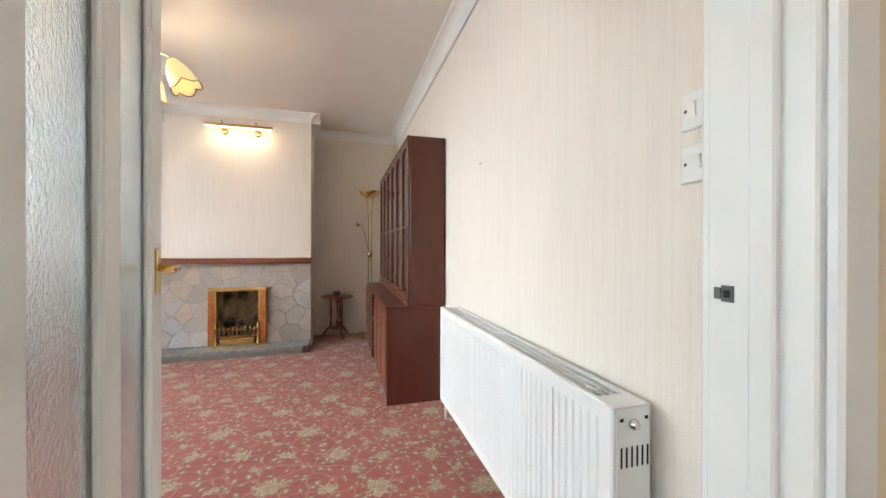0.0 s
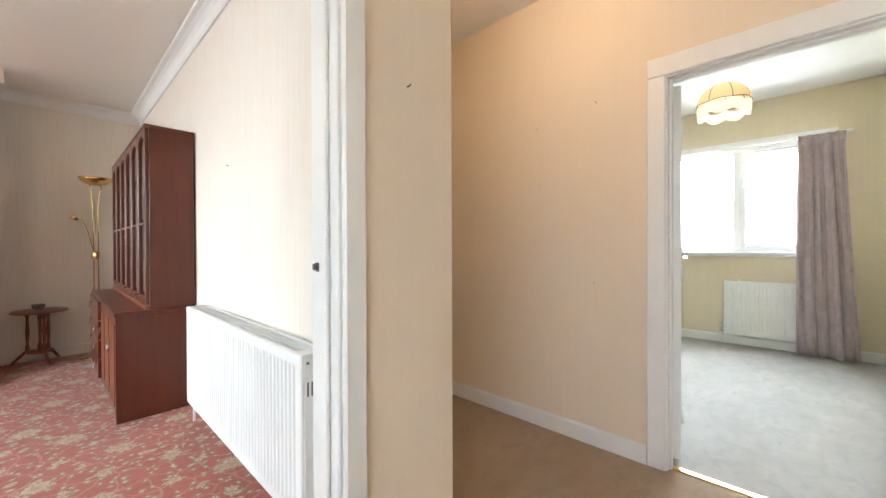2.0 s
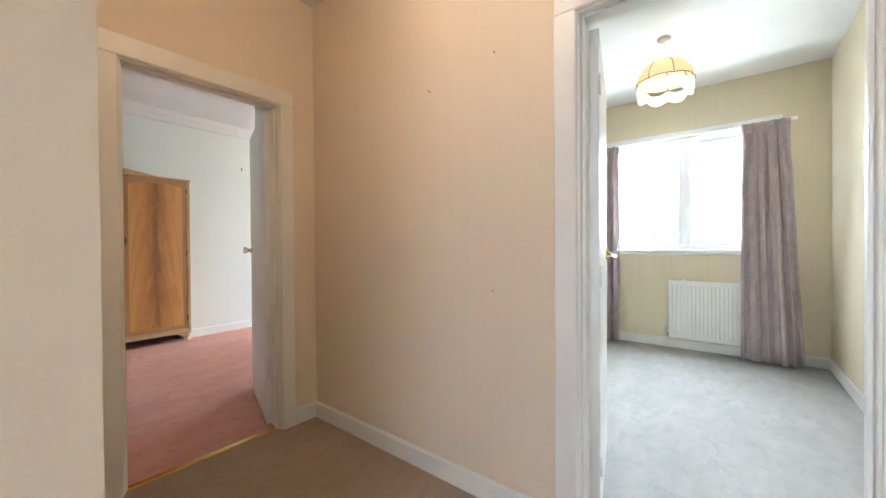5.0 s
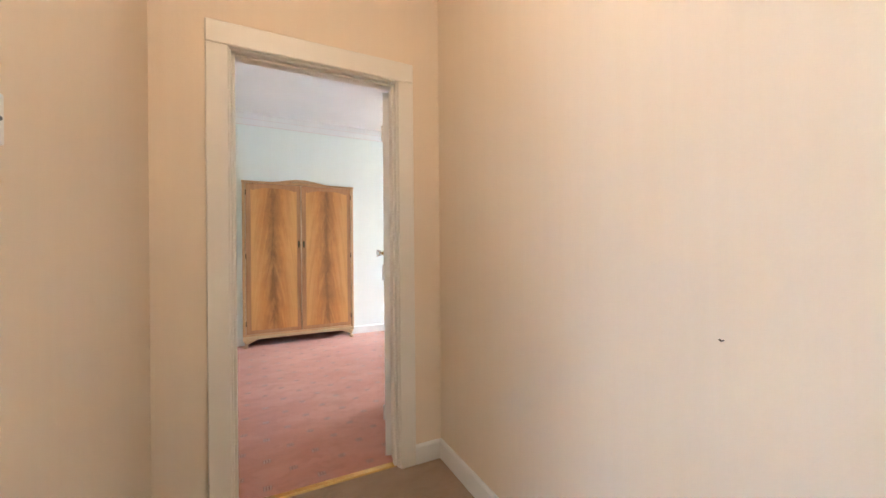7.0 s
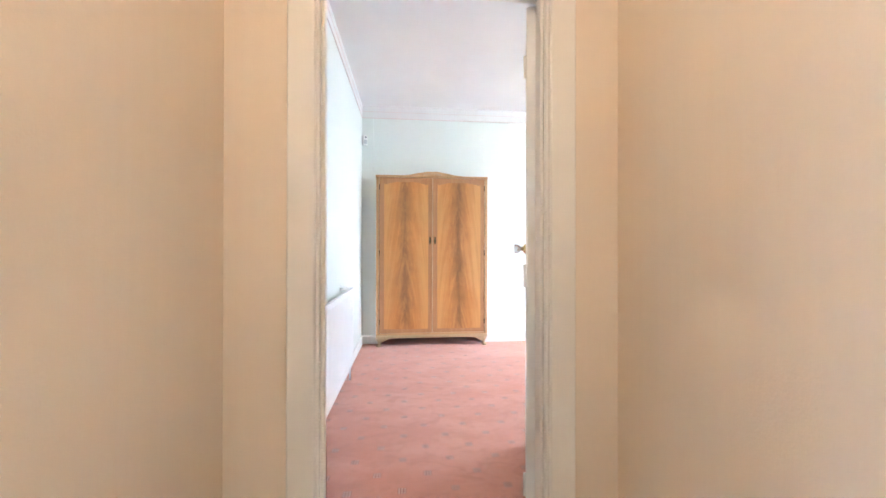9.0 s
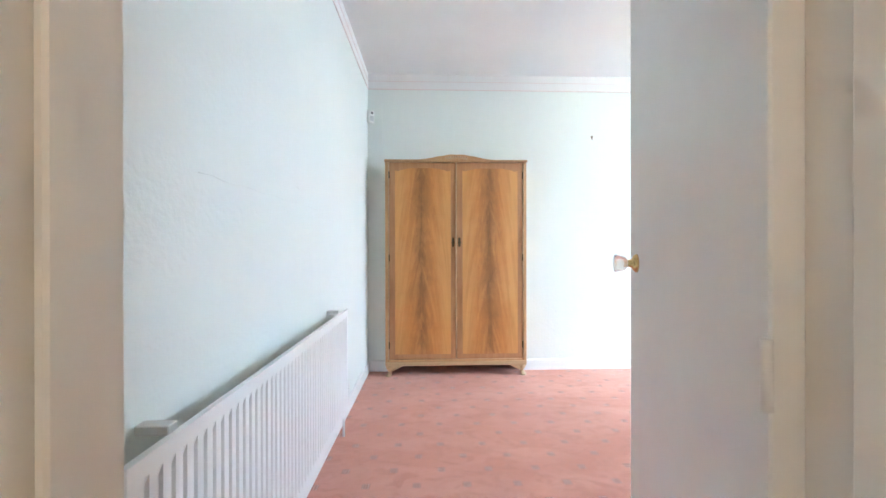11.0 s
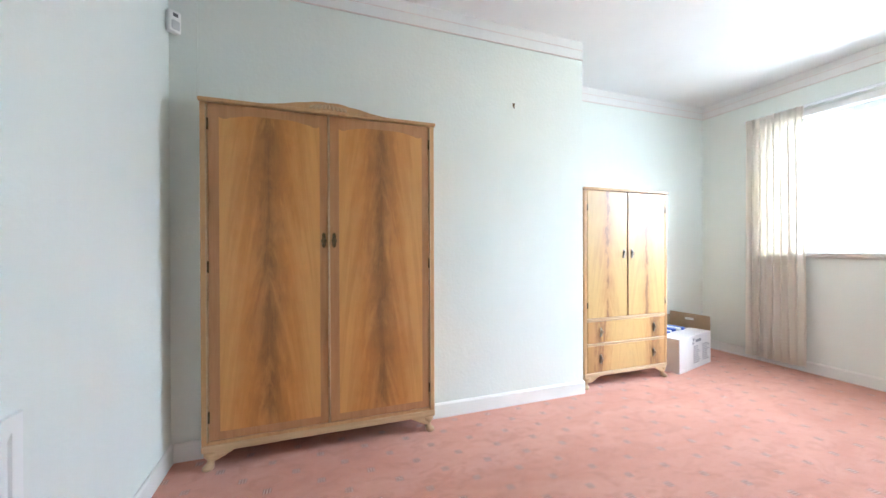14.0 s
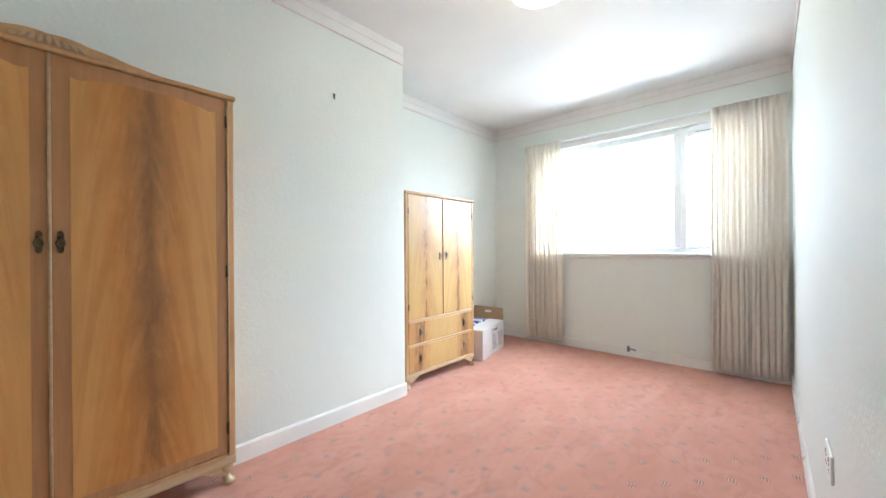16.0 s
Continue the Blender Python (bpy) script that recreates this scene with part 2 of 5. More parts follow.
l.new(col, b.inputs["Base Color"])
bump(n, l, b, maths(n, l, "ADD", vein, noise_tex(n, l, v, 70, 4, 0.7)), 0.9, 0.008)
MORTAR = plain("grey_mortar", (0.20, 0.185, 0.165), 0.9, 0, 0.15, 10, 150, 0.5)
SLATE = plain("polished_grey_hearth_stone", (0.26, 0.26, 0.25), 0.2, 0, 0.25, 18, 90, 0.05)
COAL = plain("black_coal", (0.02, 0.02, 0.02), 0.6, 0, 0.4, 40, 90, 0.6)
SOOT = plain("sooty_fireback", (0.34, 0.25, 0.15), 0.8, 0, 0.95, 7, 60, 0.4)

ROOM_CEILING, n, l, b = material("stippled_ceiling", 0.9)
v = coords(n, l)
b.inputs["Base Color"].default_value = (0.84, 0.80, 0.74, 1)
bump(n, l, b, noise_tex(n, l, v, 38, 4, 0.7, 1.5), 0.9, 0.006)

# hall: beige pile
HALL_CARPET, n, l, b, col = pile("beige_carpet", (0.44, 0.32, 0.22), (0.38, 0.27, 0.18))
l.new(col, b.inputs["Base Color"])
GREY_CARPET, n, l, b, col = pile("silver_grey_carpet", (0.50, 0.48, 0.46), (0.40, 0.385, 0.365), 240, 0.9, 2.4)
l.new(col, b.inputs["Base Color"])

# bedroom: rose pile with little clusters of cream dots on a half-drop lattice
PINK_CARPET, n, l, b, col = pile("rose_carpet", (0.72, 0.365, 0.275), (0.62, 0.275, 0.195), 240, 0.7, 1.3)
STEP = 0.245
dots = patch = None
for a, c in ((0.5, 0.5), (0.0, 0.0)):
    u, w = lattice(n, l, a * STEP - 1.645, c * STEP - 3.908, STEP)
    inside = maths(n, l, "LESS_THAN", maths(n, l, "MAXIMUM", maths(n, l, "ABSOLUTE", u), maths(n, l, "ABSOLUTE", w)), 0.0195)
    cells = []
    for k in (u, w):
        cell = maths(n, l, "ABSOLUTE", maths(n, l, "SUBTRACT", maths(n, l, "FRACT", maths(n, l, "ADD", maths(n, l, "DIVIDE", k, 0.013), 0.5)), 0.5))
        cells.append(maths(n, l, "LESS_THAN", cell, 0.30))
    one = maths(n, l, "MULTIPLY", inside, maths(n, l, "MULTIPLY", cells[0], cells[1]))
    dots = one if dots is None else maths(n, l, "MAXIMUM", dots, one)
    patch = inside if patch is None else maths(n, l, "MAXIMUM", patch, inside)
col = mix(n, l, maths(n, l, "MULTIPLY", patch, 0.8), col, (0.27, 0.105, 0.085))
l.new(mix(n, l, maths(n, l, "MULTIPLY", dots, 0.85), col, (0.76, 0.54, 0.43)), b.inputs["Base Color"])

# living room: red Axminster with cream flower heads, leaves and scrolling stems
RED_CARPET, n, l, b, col = pile("red_floral_carpet", (0.42, 0.112, 0.075), (0.34, 0.082, 0.055), 240, 0.6, 1.6)
v = coords(n, l)
wob = n.new("ShaderNodeTexNoise")
wob.inputs["Scale"].default_value = 9
l.new(v, wob.inputs["Vector"])
warp = n.new("ShaderNodeVectorMath")
warp.operation = "MULTIPLY_ADD"
l.new(wob.outputs["Color"], warp.inputs[0])
warp.inputs[1].default_value = (0.09, 0.09, 0)
l.new(v, warp.inputs[2])
stems = n.new("ShaderNodeTexVoronoi")
stems.feature, stems.voronoi_dimensions = "DISTANCE_TO_EDGE", "2D"
stems.inputs["Scale"].default_value = 8
l.new(warp.outputs[0], stems.inputs["Vector"])
stem = ramp(n, l, stems.outputs[0], [(0.015, (0.42, 0.42, 0.42)), (0.05, (0, 0, 0))])
col = mix(n, l, stem, col, (0.52, 0.30, 0.20))
leaf = n.new("ShaderNodeTexVoronoi")
leaf.voronoi_dimensions = "2D"
leaf.inputs["Scale"].default_value = 17
l.new(warp.outputs[0], leaf.inputs["Vector"])
col = mix(n, l, ramp(n, l, leaf.outputs["Distance"], [(0.20, (0.85, 0.85, 0.85)), (0.30, (0, 0, 0))]), col, (0.24, 0.20, 0.12))
col = mix(n, l, ramp(n, l, leaf.outputs["Distance"], [(0.09, (0.9, 0.9, 0.9)), (0.14, (0, 0, 0))]), col, (0.55, 0.42, 0.27))
curl = n.new("ShaderNodeTexNoise")
curl.inputs["Scale"].default_value, curl.inputs["Detail"].default_value = 13, 1
l.new(v, curl.inputs["Vector"])
sprig = n.new("ShaderNodeVectorMath")
sprig.operation = "MULTIPLY_ADD"
l.new(curl.outputs["Color"], sprig.inputs[0])
sprig.inputs[1].default_value = (0.075, 0.075, 0)
l.new(v, sprig.inputs[2])
for a, c, step, size in ((0.0, 0.0, 0.52, 0.078), (0.27, 0.24, 0.52, 0.066), (0.25, 0.02, 0.52, 0.042), (0.02, 0.25, 0.52, 0.045), (0.13, 0.13, 0.52, 0.026), (0.39, 0.14, 0.52, 0.028), (0.14, 0.38, 0.52, 0.03)):
    u, w = lattice(n, l, a, c, step, 14, sprig.outputs[0])
    r = maths(n, l, "SQRT", maths(n, l, "ADD", maths(n, l, "MULTIPLY", u, u), maths(n, l, "MULTIPLY", w, w)))
    ang = maths(n, l, "ARCTAN2", w, u)
    petal = maths(n, l, "MULTIPLY_ADD", maths(n, l, "COSINE", maths(n, l, "MULTIPLY", ang, 8)), 0.15, 0.85)
    rr = maths(n, l, "DIVIDE", r, maths(n, l, "MULTIPLY", petal, size))
    rr = maths(n, l, "ADD", rr, maths(n, l, "MULTIPLY", maths(n, l, "SUBTRACT", noise_tex(n, l, v, 60, 3, 0.6), 0.5), 2.6))
    col = mix(n, l, ramp(n, l, rr, [(0.95, (0.9, 0.9, 0.9)), (1.15, (0, 0, 0))]), col, (0.25, 0.21, 0.12))
    col = mix(n, l, ramp(n, l, rr, [(0.75, (0.9, 0.9, 0.9)), (0.95, (0, 0, 0))]), col, (0.52, 0.40, 0.27))
    veins = maths(n, l, "MULTIPLY", ramp(n, l, rr, [(0.7, (1, 1, 1)), (0.9, (0, 0, 0))]), ramp(n, l, noise_tex(n, l, v, 85, 2, 0.5, 1.0), [(0.50, (0, 0, 0)), (0.58, (0.8, 0.8, 0.8))]))
    col = mix(n, l, veins, col, (0.20, 0.15, 0.085))
    col = mix(n, l, ramp(n, l, rr, [(0.25, (0.9, 0.9, 0.9)), (0.45, (0, 0, 0))]), col, (0.36, 0.22, 0.12))
l.new(col, b.inputs["Base Color"])

GLASS, n, l, b = material("window_glass", 0.0)
b.inputs["Transmission Weight"].default_value, b.inputs["IOR"].default_value = 1.0, 1.45
b.inputs["Base Color"].default_value = (0.97, 0.99, 0.98, 1)
OBSCURE, n, l, b = material("obscure_glass", 0.22)
b.inputs["Transmission Weight"].default_value, b.inputs["IOR"].default_value = 1.0, 1.45
b.inputs["Base Color"].default_value = (0.90, 0.95, 0.93, 1)
bump(n, l, b, noise_tex(n, l, coords(n, l), 120, 2, 0.6, 0.8), 0.35, 0.003)
CRYSTAL, n, l, b = material("clear_crystal", 0.05)
b.inputs["Transmission Weight"].default_value, b.inputs["IOR"].default_value = 0.8, 1.5
b.inputs["Base Color"].default_value = (0.9, 0.92, 0.93, 1)
CABINET_GLASS, n, l, b = material("dark_cabinet_glass", 0.06)
b.inputs["Base Color"].default_value = (0.035, 0.018, 0.014, 1)
b.inputs["Specular IOR Level"].default_value = 0.8


def cloth(name, colour, through_light, weave=(1, 1, 1), pattern=0.0):
    mat, n, l, b = material(name, 0.8)
    v = coords(n, l)
    fine, slow = noise_tex(n, l, v, 320, 2), noise_tex(n, l, coords(n, l, weave), 7, 4, 0.6, 1.4)
    col = mix(n, l, ramp(n, l, slow, [(0.47, (0, 0, 0)), (0.53, (pattern, pattern, pattern))]), colour, tuple(min(1, c * 1.25) for c in colour))
    l.new(col, b.inputs["Base Color"])
    b.inputs["Sheen Weight"].default_value = 0.2
    bump(n, l, b, fine, 0.3, 0.001)
    if through_light:
        t, m = n.new("ShaderNodeBsdfTranslucent"), n.new("ShaderNodeMixShader")
        l.new(col, t.inputs[0])
        m.inputs[0].default_value = through_light
        l.new(b.outputs[0], m.inputs[1])
        l.new(t.outputs[0], m.inputs[2])
        l.new(m.outputs[0], n["Material Output"].inputs[0])
    return mat


CREAM_CLOTH = cloth("cream_curtain_cloth", (0.95, 0.895, 0.81), 0.38)
LILAC_CLOTH = cloth("dusty_lilac_damask", (0.50, 0.41, 0.42), 0.06, (1, 1, 0.7), 0.5)
SHADE_CLOTH = cloth("cream_lampshade_fabric", (0.82, 0.66, 0.42), 0.55)


def glowing(name, colour, strength):
    mat, n, l, b = material(name, 0.4)
    b.inputs["Base Color"].default_value = (*colour, 1)
    b.inputs["Emission Color"].default_value = (*colour, 1)
    b.inputs["Emission Strength"].default_value = strength
    return mat


LIT_GLASS = glowing("lit_tulip_glass", (1.0, 0.70, 0.34), 0.032)
LIT_TUBE = glowing("lit_tube", (1.0, 0.85, 0.6), 0.5)
OPAL = glowing("lit_opal_glass", (1.0, 0.87, 0.64), 0.42)
LIT_SHADE = glowing("lit_cream_shade", (1.0, 0.86, 0.62), 0.035)


# ---- mesh helpers ----
def box(bm, x0, x1, y0, y1, z0, z1, bevel=0.0, seg=1):
    vs = [bm.verts.new((x, y, z)) for x in (x0, x1) for y in (y0, y1) for z in (z0, z1)]
    fs = [bm.faces.new([vs[i] for i in f]) for f in ((0, 1, 3, 2), (4, 6, 7, 5), (0, 4, 5, 1), (2, 3, 7, 6), (0, 2, 6, 4), (1, 5, 7, 3))]
    if bevel:
        es = list({e for f in fs for e in f.edges})
        bmesh.ops.bevel(bm, geom=es, offset=bevel, segments=seg, profile=0.5, affect="EDGES")
    return bm


def boxed(*dims, bevel=0.0, seg=1):
    return box(bmesh.new(), *dims, bevel=bevel, seg=seg)


def lathe(bm, profile, seg=20, at=(0, 0, 0), m=None, warp=None):
    rings = []
    for r, z in profile:
        ring = []
        for i in range(seg):
            a = 2 * math.pi * i / seg
            k = warp(a, z, r) if warp else (r, z)
            p = Vector((k[0] * math.cos(a), k[0] * math.sin(a), k[1]))
            p = (m @ p if m else p) + Vector(at)
            ring.append(bm.verts.new(p))
        rings.append(ring)
    for a, c in zip(rings, rings[1:]):
        for i in range(seg):
            f = bm.faces.new((a[i], a[(i + 1) % seg], c[(i + 1) % seg], c[i]))
            f.smooth = True
    for ring, r in ((rings[0][::-1], profile[0][0]), (rings[-1], profile[-1][0])):
        if r > 1e-5:
            bm.faces.new(ring)
    return bm


def lathed(profile, seg=20, at=(0, 0, 0), m=None, warp=None):
    return lathe(bmesh.new(), profile, seg, at, m, warp)


def tube(bm, points, radius, seg=10):
    points = [Vector(p) for p in points]
    rings, last = [], None
    for i, p in enumerate(points):
        d = (points[min(i + 1, len(points) - 1)] - points[max(i - 1, 0)]).normalized()
        side = last if last and abs(last.dot(d)) < 0.95 else (Vector((0, 0, 1)) if abs(d.z) < 0.9 else Vector((1, 0, 0)))
        u = side.cross(d).normalized()
        w = d.cross(u)
        last = w
        r = radius[i] if isinstance(radius, (list, tuple)) else radius
        rings.append([bm.verts.new(p + r * (math.cos(2 * math.pi * k / seg) * u + math.sin(2 * math.pi * k / seg) * w)) for k in range(seg)])
    for a, c in zip(rings, rings[1:]):
        for k in range(seg):
            f = bm.faces.new((a[k], a[(k + 1) % seg], c[(k + 1) % seg], c[k]))
            f.smooth = True
    bm.faces.new(rings[0][::-1])
    bm.faces.new(rings[-1])
    return bm


def tubed(points, radius, seg=10):
    return tube(bmesh.new(), points, radius, seg)


def prism(bm, outline, axis, a, c):
    """Extrudes a closed outline of (u, v) from a to c along an axis: 'x' (u = y, v = z), 'y' (u = x, v = z), 'z' (u = x, v = y)."""
    place = {"x": lambda u, v, k: (k, u, v), "y": lambda u, v, k: (u, k, v), "z": lambda u, v, k: (u, v, k)}[axis]
    p = [bm.verts.new(place(u, v, a)) for u, v in outline]
    q = [bm.verts.new(place(u, v, c)) for u, v in outline]
    bm.faces.new(p)
    bm.faces.new(q[::-1])
    for i in range(len(p)):
        j = (i + 1) % len(p)
        bm.faces.new((p[j], p[i], q[i], q[j]))
    bmesh.ops.recalc_face_normals(bm, faces=bm.faces)
    return bm


def prismed(outline, axis, a, c):
    return prism(bmesh.new(), outline, axis, a, c)


def mesh_ob(name, bm, mats):
    me = bpy.data.meshes.new(name)
    bmesh.ops.recalc_face_normals(bm, faces=bm.faces)
    bm.to_mesh(me)
    bm.free()
    for mat in mats if isinstance(mats, (list, tuple)) else (mats,):
        me.materials.append(mat)
    return new(name, me)


def part(name, bm, mat, parent, label=""):
    ob = mesh_ob(name, bm, mat)
    ob.parent = parent
    return tagged(ob, label)


def thing(name, label, category, at=(0, 0, 0), turn=0.0, group=""):
    ob = new(name)
    ob.empty_display_size = 0.1
    ob.matrix_world = pose(*at, 0, 0, turn)
    return tagged(ob, label, category, group)


def structure(name, bm, mat, label="", category=""):
    return tagged(mesh_ob(name, bm, mat), label, category, "", "structure")


def wall(name, axis, c0, c1, u0, u1, z0, z1, mats, holes=(), label=""):
    """A wall with openings. axis: the one across its thickness (c0 to c1); u0 to u1 along it; mats: low face, high face, reveals."""
    us = sorted({u0, u1, *[h[0] for h in holes], *[h[1] for h in holes]})
    zs = sorted({z0, z1, *[h[2] for h in holes], *[h[3] for h in holes]})
    bm, seen = bmesh.new(), {}

    def vert(c, u, z):
        key = (c, u, z)
        if key not in seen:
            seen[key] = bm.verts.new((c, u, z) if axis == "x" else (u, c, z))
        return seen[key]

    def solid(i, j):
        if not (0 <= i < len(us) - 1 and 0 <= j < len(zs) - 1):
            return False
        um, zm = (us[i] + us[i + 1]) / 2, (zs[j] + zs[j + 1]) / 2
        return not any(h[0] < um < h[1] and h[2] < zm < h[3] for h in holes)

    for i in range(len(us) - 1):
        for j in range(len(zs) - 1):
            if not solid(i, j):
                continue
            a, d, e, g = us[i], us[i + 1], zs[j], zs[j + 1]
            for c, k in ((c0, 0), (c1, 1)):
                bm.faces.new((vert(c, a, e), vert(c, d, e), vert(c, d, g), vert(c, a, g))).material_index = k
            for (di, dj), (p, q) in (((-1, 0), ((a, e), (a, g))), ((1, 0), ((d, e), (d, g))), ((0, -1), ((a, e), (d, e))), ((0, 1), ((a, g), (d, g)))):
                if not solid(i + di, j + dj):
                    bm.faces.new((vert(c0, *p), vert(c0, *q), vert(c1, *q), vert(c1, *p))).material_index = 2
    return structure(name, bm, mats, label, "wall")


# ---- the shell ----
TOP = 2.95
H_CEIL, L_CEIL, B_CEIL, G_CEIL = 2.69, 2.67, 2.77, 2.76
wall("wall_living_hall", "y", 0.297, 0.42, -3.7, 0.868, 0, TOP, (HALL_PAPER, LIVING_PAPER, HALL_PAPER), [(-0.38, 0.49, 0, 2.0)], "cream papered wall with a doorway")
wall("wall_living_east", "x", 0.735, 0.868, 0.42, 1.80, 0, TOP, (LIVING_PAPER, HALL_PAPER, HALL_PAPER), (), "cream papered wall")
wall("wall_living_bedroom", "x", 0.735, 0.885, 1.80, 5.75, 0, TOP, (LIVING_PAPER, MINT_PAPER, MINT_PAPER), (), "papered wall, pale mint on the bedroom side")
wall("wall_bedroom_door", "y", 1.69, 1.80, 0.868, 2.126, 0, TOP, (HALL_PAPER, MINT_PAPER, HALL_PAPER), [(1.13, 1.90, 0, 2.0)], "cream papered wall with a doorway")
wall("wall_hall_east", "x", 2.126, 2.24, -2.0, 1.74, 0, TOP, (HALL_PAPER, SAND_PAPER, HALL_PAPER), [(-0.779, -0.016, 0, 2.0)], "cream papered wall with a doorway")
wall("wall_bedroom_lobby", "x", 2.126, 2.24, 1.74, 2.40, 0, TOP, (MINT_PAPER, SAND_PAPER, MINT_PAPER), (), "pale mint papered wall")
wall("wall_bedroom_south", "y", 2.40, 2.52, 2.126, 6.19, 0, TOP, (SAND_PAPER, MINT_PAPER, MINT_PAPER), (), "pale mint papered wall")
wall("wall_bedroom_window", "x", 5.89, 6.19, 2.52, 5.75, 0, TOP, (MINT_PAPER, CREAM_PAINT, MINT_PAPER), [(2.64, 4.80, 1.10, 2.36)], "pale mint papered window wall")
wall("wall_bedroom_breast", "y", 4.83, 4.93, 0.885, 3.52, 0, TOP, (MINT_PAPER, MINT_PAPER, MINT_PAPER), [(1.10, 2.295, 0, 1.88)], "pale mint papered wall with a press recess")
wall("wall_bedroom_breast_return", "x", 3.52, 3.62, 4.83, 5.47, 0, TOP, (MINT_PAPER, MINT_PAPER, MINT_PAPER), (), "pale mint papered corner")
wall("wall_bedroom_alcove", "y", 5.47, 5.75, 0.885, 5.89, 0, TOP, (MINT_PAPER, CREAM_PAINT, MINT_PAPER), (), "pale mint papered wall")
wall("wall_grey_room_window", "x", 5.42, 5.85, -1.18, 2.40, 0, TOP, (SAND_PAPER, CREAM_PAINT, SAND_PAPER), [(-0.80, 0.78, 1.06, 2.28)], "sand papered window wall")
wall("wall_grey_room_south", "y", -1.30, -1.18, 2.24, 5.85, 0, TOP, (CREAM_PAINT, SAND_PAPER, SAND_PAPER), (), "sand papered wall")
wall("wall_hall_south", "y", -2.12, -2.0, -1.7, 2.24, 0, TOP, (CREAM_PAINT, HALL_PAPER, HALL_PAPER), (), "cream papered wall")
wall("wall_hall_west", "x", -1.7, -1.58, -2.0, 0.297, 0, TOP, (CREAM_PAINT, HALL_PAPER, HALL_PAPER), [(-1.7, -0.3, 0.5, 2.2)], "cream papered wall")
wall("wall_living_north", "y", 5.08, 5.75, -3.7, 0.735, 0, TOP, (LIVING_PAPER, CREAM_PAINT, LIVING_PAPER), (), "cream papered wall")
wall("wall_living_west", "x", -3.95, -3.7, 0.297, 5.75, 0, TOP, (CREAM_PAINT, LIVING_PAPER, LIVING_PAPER), [(0.9, 3.7, 0.85, 2.35)], "cream papered window wall")
wall("wall_chimney_breast", "y", 4.50, 5.08, -1.81, -0.36, 0, TOP, (LIVING_PAPER, LIVING_PAPER, LIVING_PAPER), [(-1.33, -0.88, 0.10, 0.66)], "cream papered chimney breast")

structure("floor_living", boxed(-3.95, 0.735, 0.36, 5.75, -0.12, 0.0), RED_CARPET, "red floral patterned carpet", "carpet")
fl = bmesh.new()
box(fl, -1.7, 2.18, -2.12, 0.36, -0.12, 0.0)
box(fl, 0.735, 2.18, 0.36, 1.735, -0.12, 0.0)
structure("floor_hall", fl, HALL_CARPET, "plain beige hall carpet", "carpet")
fl = bmesh.new()
box(fl, 0.735, 2.18, 1.735, 2.46, -0.12, 0.0)
box(fl, 0.735, 6.19, 2.46, 5.75, -0.12, 0.0)
structure("floor_bedroom", fl, PINK_CARPET, "rose pink carpet with small dotted diamonds", "carpet")
structure("floor_grey_room", boxed(2.18, 5.85, -1.3, 2.46, -0.12, 0.0), GREY_CARPET, "worn silver grey carpet", "carpet")
structure("ceiling_living", boxed(-3.7, 0.735, 0.42, 5.08, L_CEIL, TOP), ROOM_CEILING, "stippled white ceiling", "ceiling")
cl = bmesh.new()
box(cl, -1.58, 2.126, -2.0, 0.297, H_CEIL, TOP)
box(cl, 0.868, 2.126, 0.297, 1.69, H_CEIL, TOP)
structure("ceiling_hall", cl, CEILING_WHITE, "white hall ceiling", "ceiling")
cl = bmesh.new()
box(cl, 0.885, 2.126, 1.80, 2.52, B_CEIL, TOP)
box(cl, 0.885, 5.89, 2.52, 5.47, B_CEIL, TOP)
structure("ceiling_bedroom", cl, CEILING_WHITE, "white bedroom ceiling", "ceiling")
structure("ceiling_grey_room", boxed(2.24, 5.42, -1.18, 2.40, G_CEIL, TOP), CEILING_WHITE, "white ceiling", "ceiling")
structure("roof", boxed(-4.2, 6.4, -2.4, 6.0, TOP, TOP + 0.2), CEILING_WHITE, "flat roof slab", "roof")


def skirting(name, runs, mat, h=0.10, d=0.014):
    """runs: (axis, face, side, u0, u1); the board stands on the given side of the face."""
    bm = bmesh.new()
    for axis, c, side, u0, u1 in runs:
        o = [(c, 0), (c + side * d, 0), (c + side * d, h - 0.012), (c + side * d * 0.5, h), (c, h)]
        if axis == "x":
            prism(bm, o, "y", u0, u1)
        else:
            prism(bm, o, "x", u0, u1)
    structure(name, bm, mat, "painted skirting board", "skirting")


skirting("baseboard_hall", [("x", 0.868, 1, 0.297, 1.676), ("y", 0.297, -1, 0.565, 0.868), ("y", 1.69, -1, 0.885, 1.055), ("y", 1.69, -1, 1.975, 2.112),
                            ("x", 2.126, -1, 0.06, 1.69), ("x", 2.126, -1, -2.0, -0.855)], WHITE_PAINT, 0.10)
skirting("baseboard_bedroom", [("x", 0.885, 1, 1.81, 4.83), ("y", 4.83, -1, 0.899, 1.10), ("y", 4.83, -1, 2.295, 3.62), ("x", 3.62, 1, 4.82, 5.456), ("y", 5.47, -1, 3.62, 5.876),
                               ("x", 5.89, -1, 2.52, 5.47), ("y", 2.52, 1, 2.126, 5.876), ("x", 2.126, -1, 1.81, 2.534)], WHITE_PAINT, 0.10)
skirting("baseboard_grey_room", [("x", 5.42, -1, -1.18, 2.40), ("y", -1.18, 1, 2.24, 5.406), ("y", 2.40, -1, 2.24, 5.406)], WHITE_PAINT, 0.10)
skirting("baseboard_living", [("x", 0.735, -1, 0.42, 5.08), ("y", 5.08, -1, -0.36, 0.721), ("y", 5.08, -1, -3.7, -1.81)], LIVING_PAPER, 0.11)


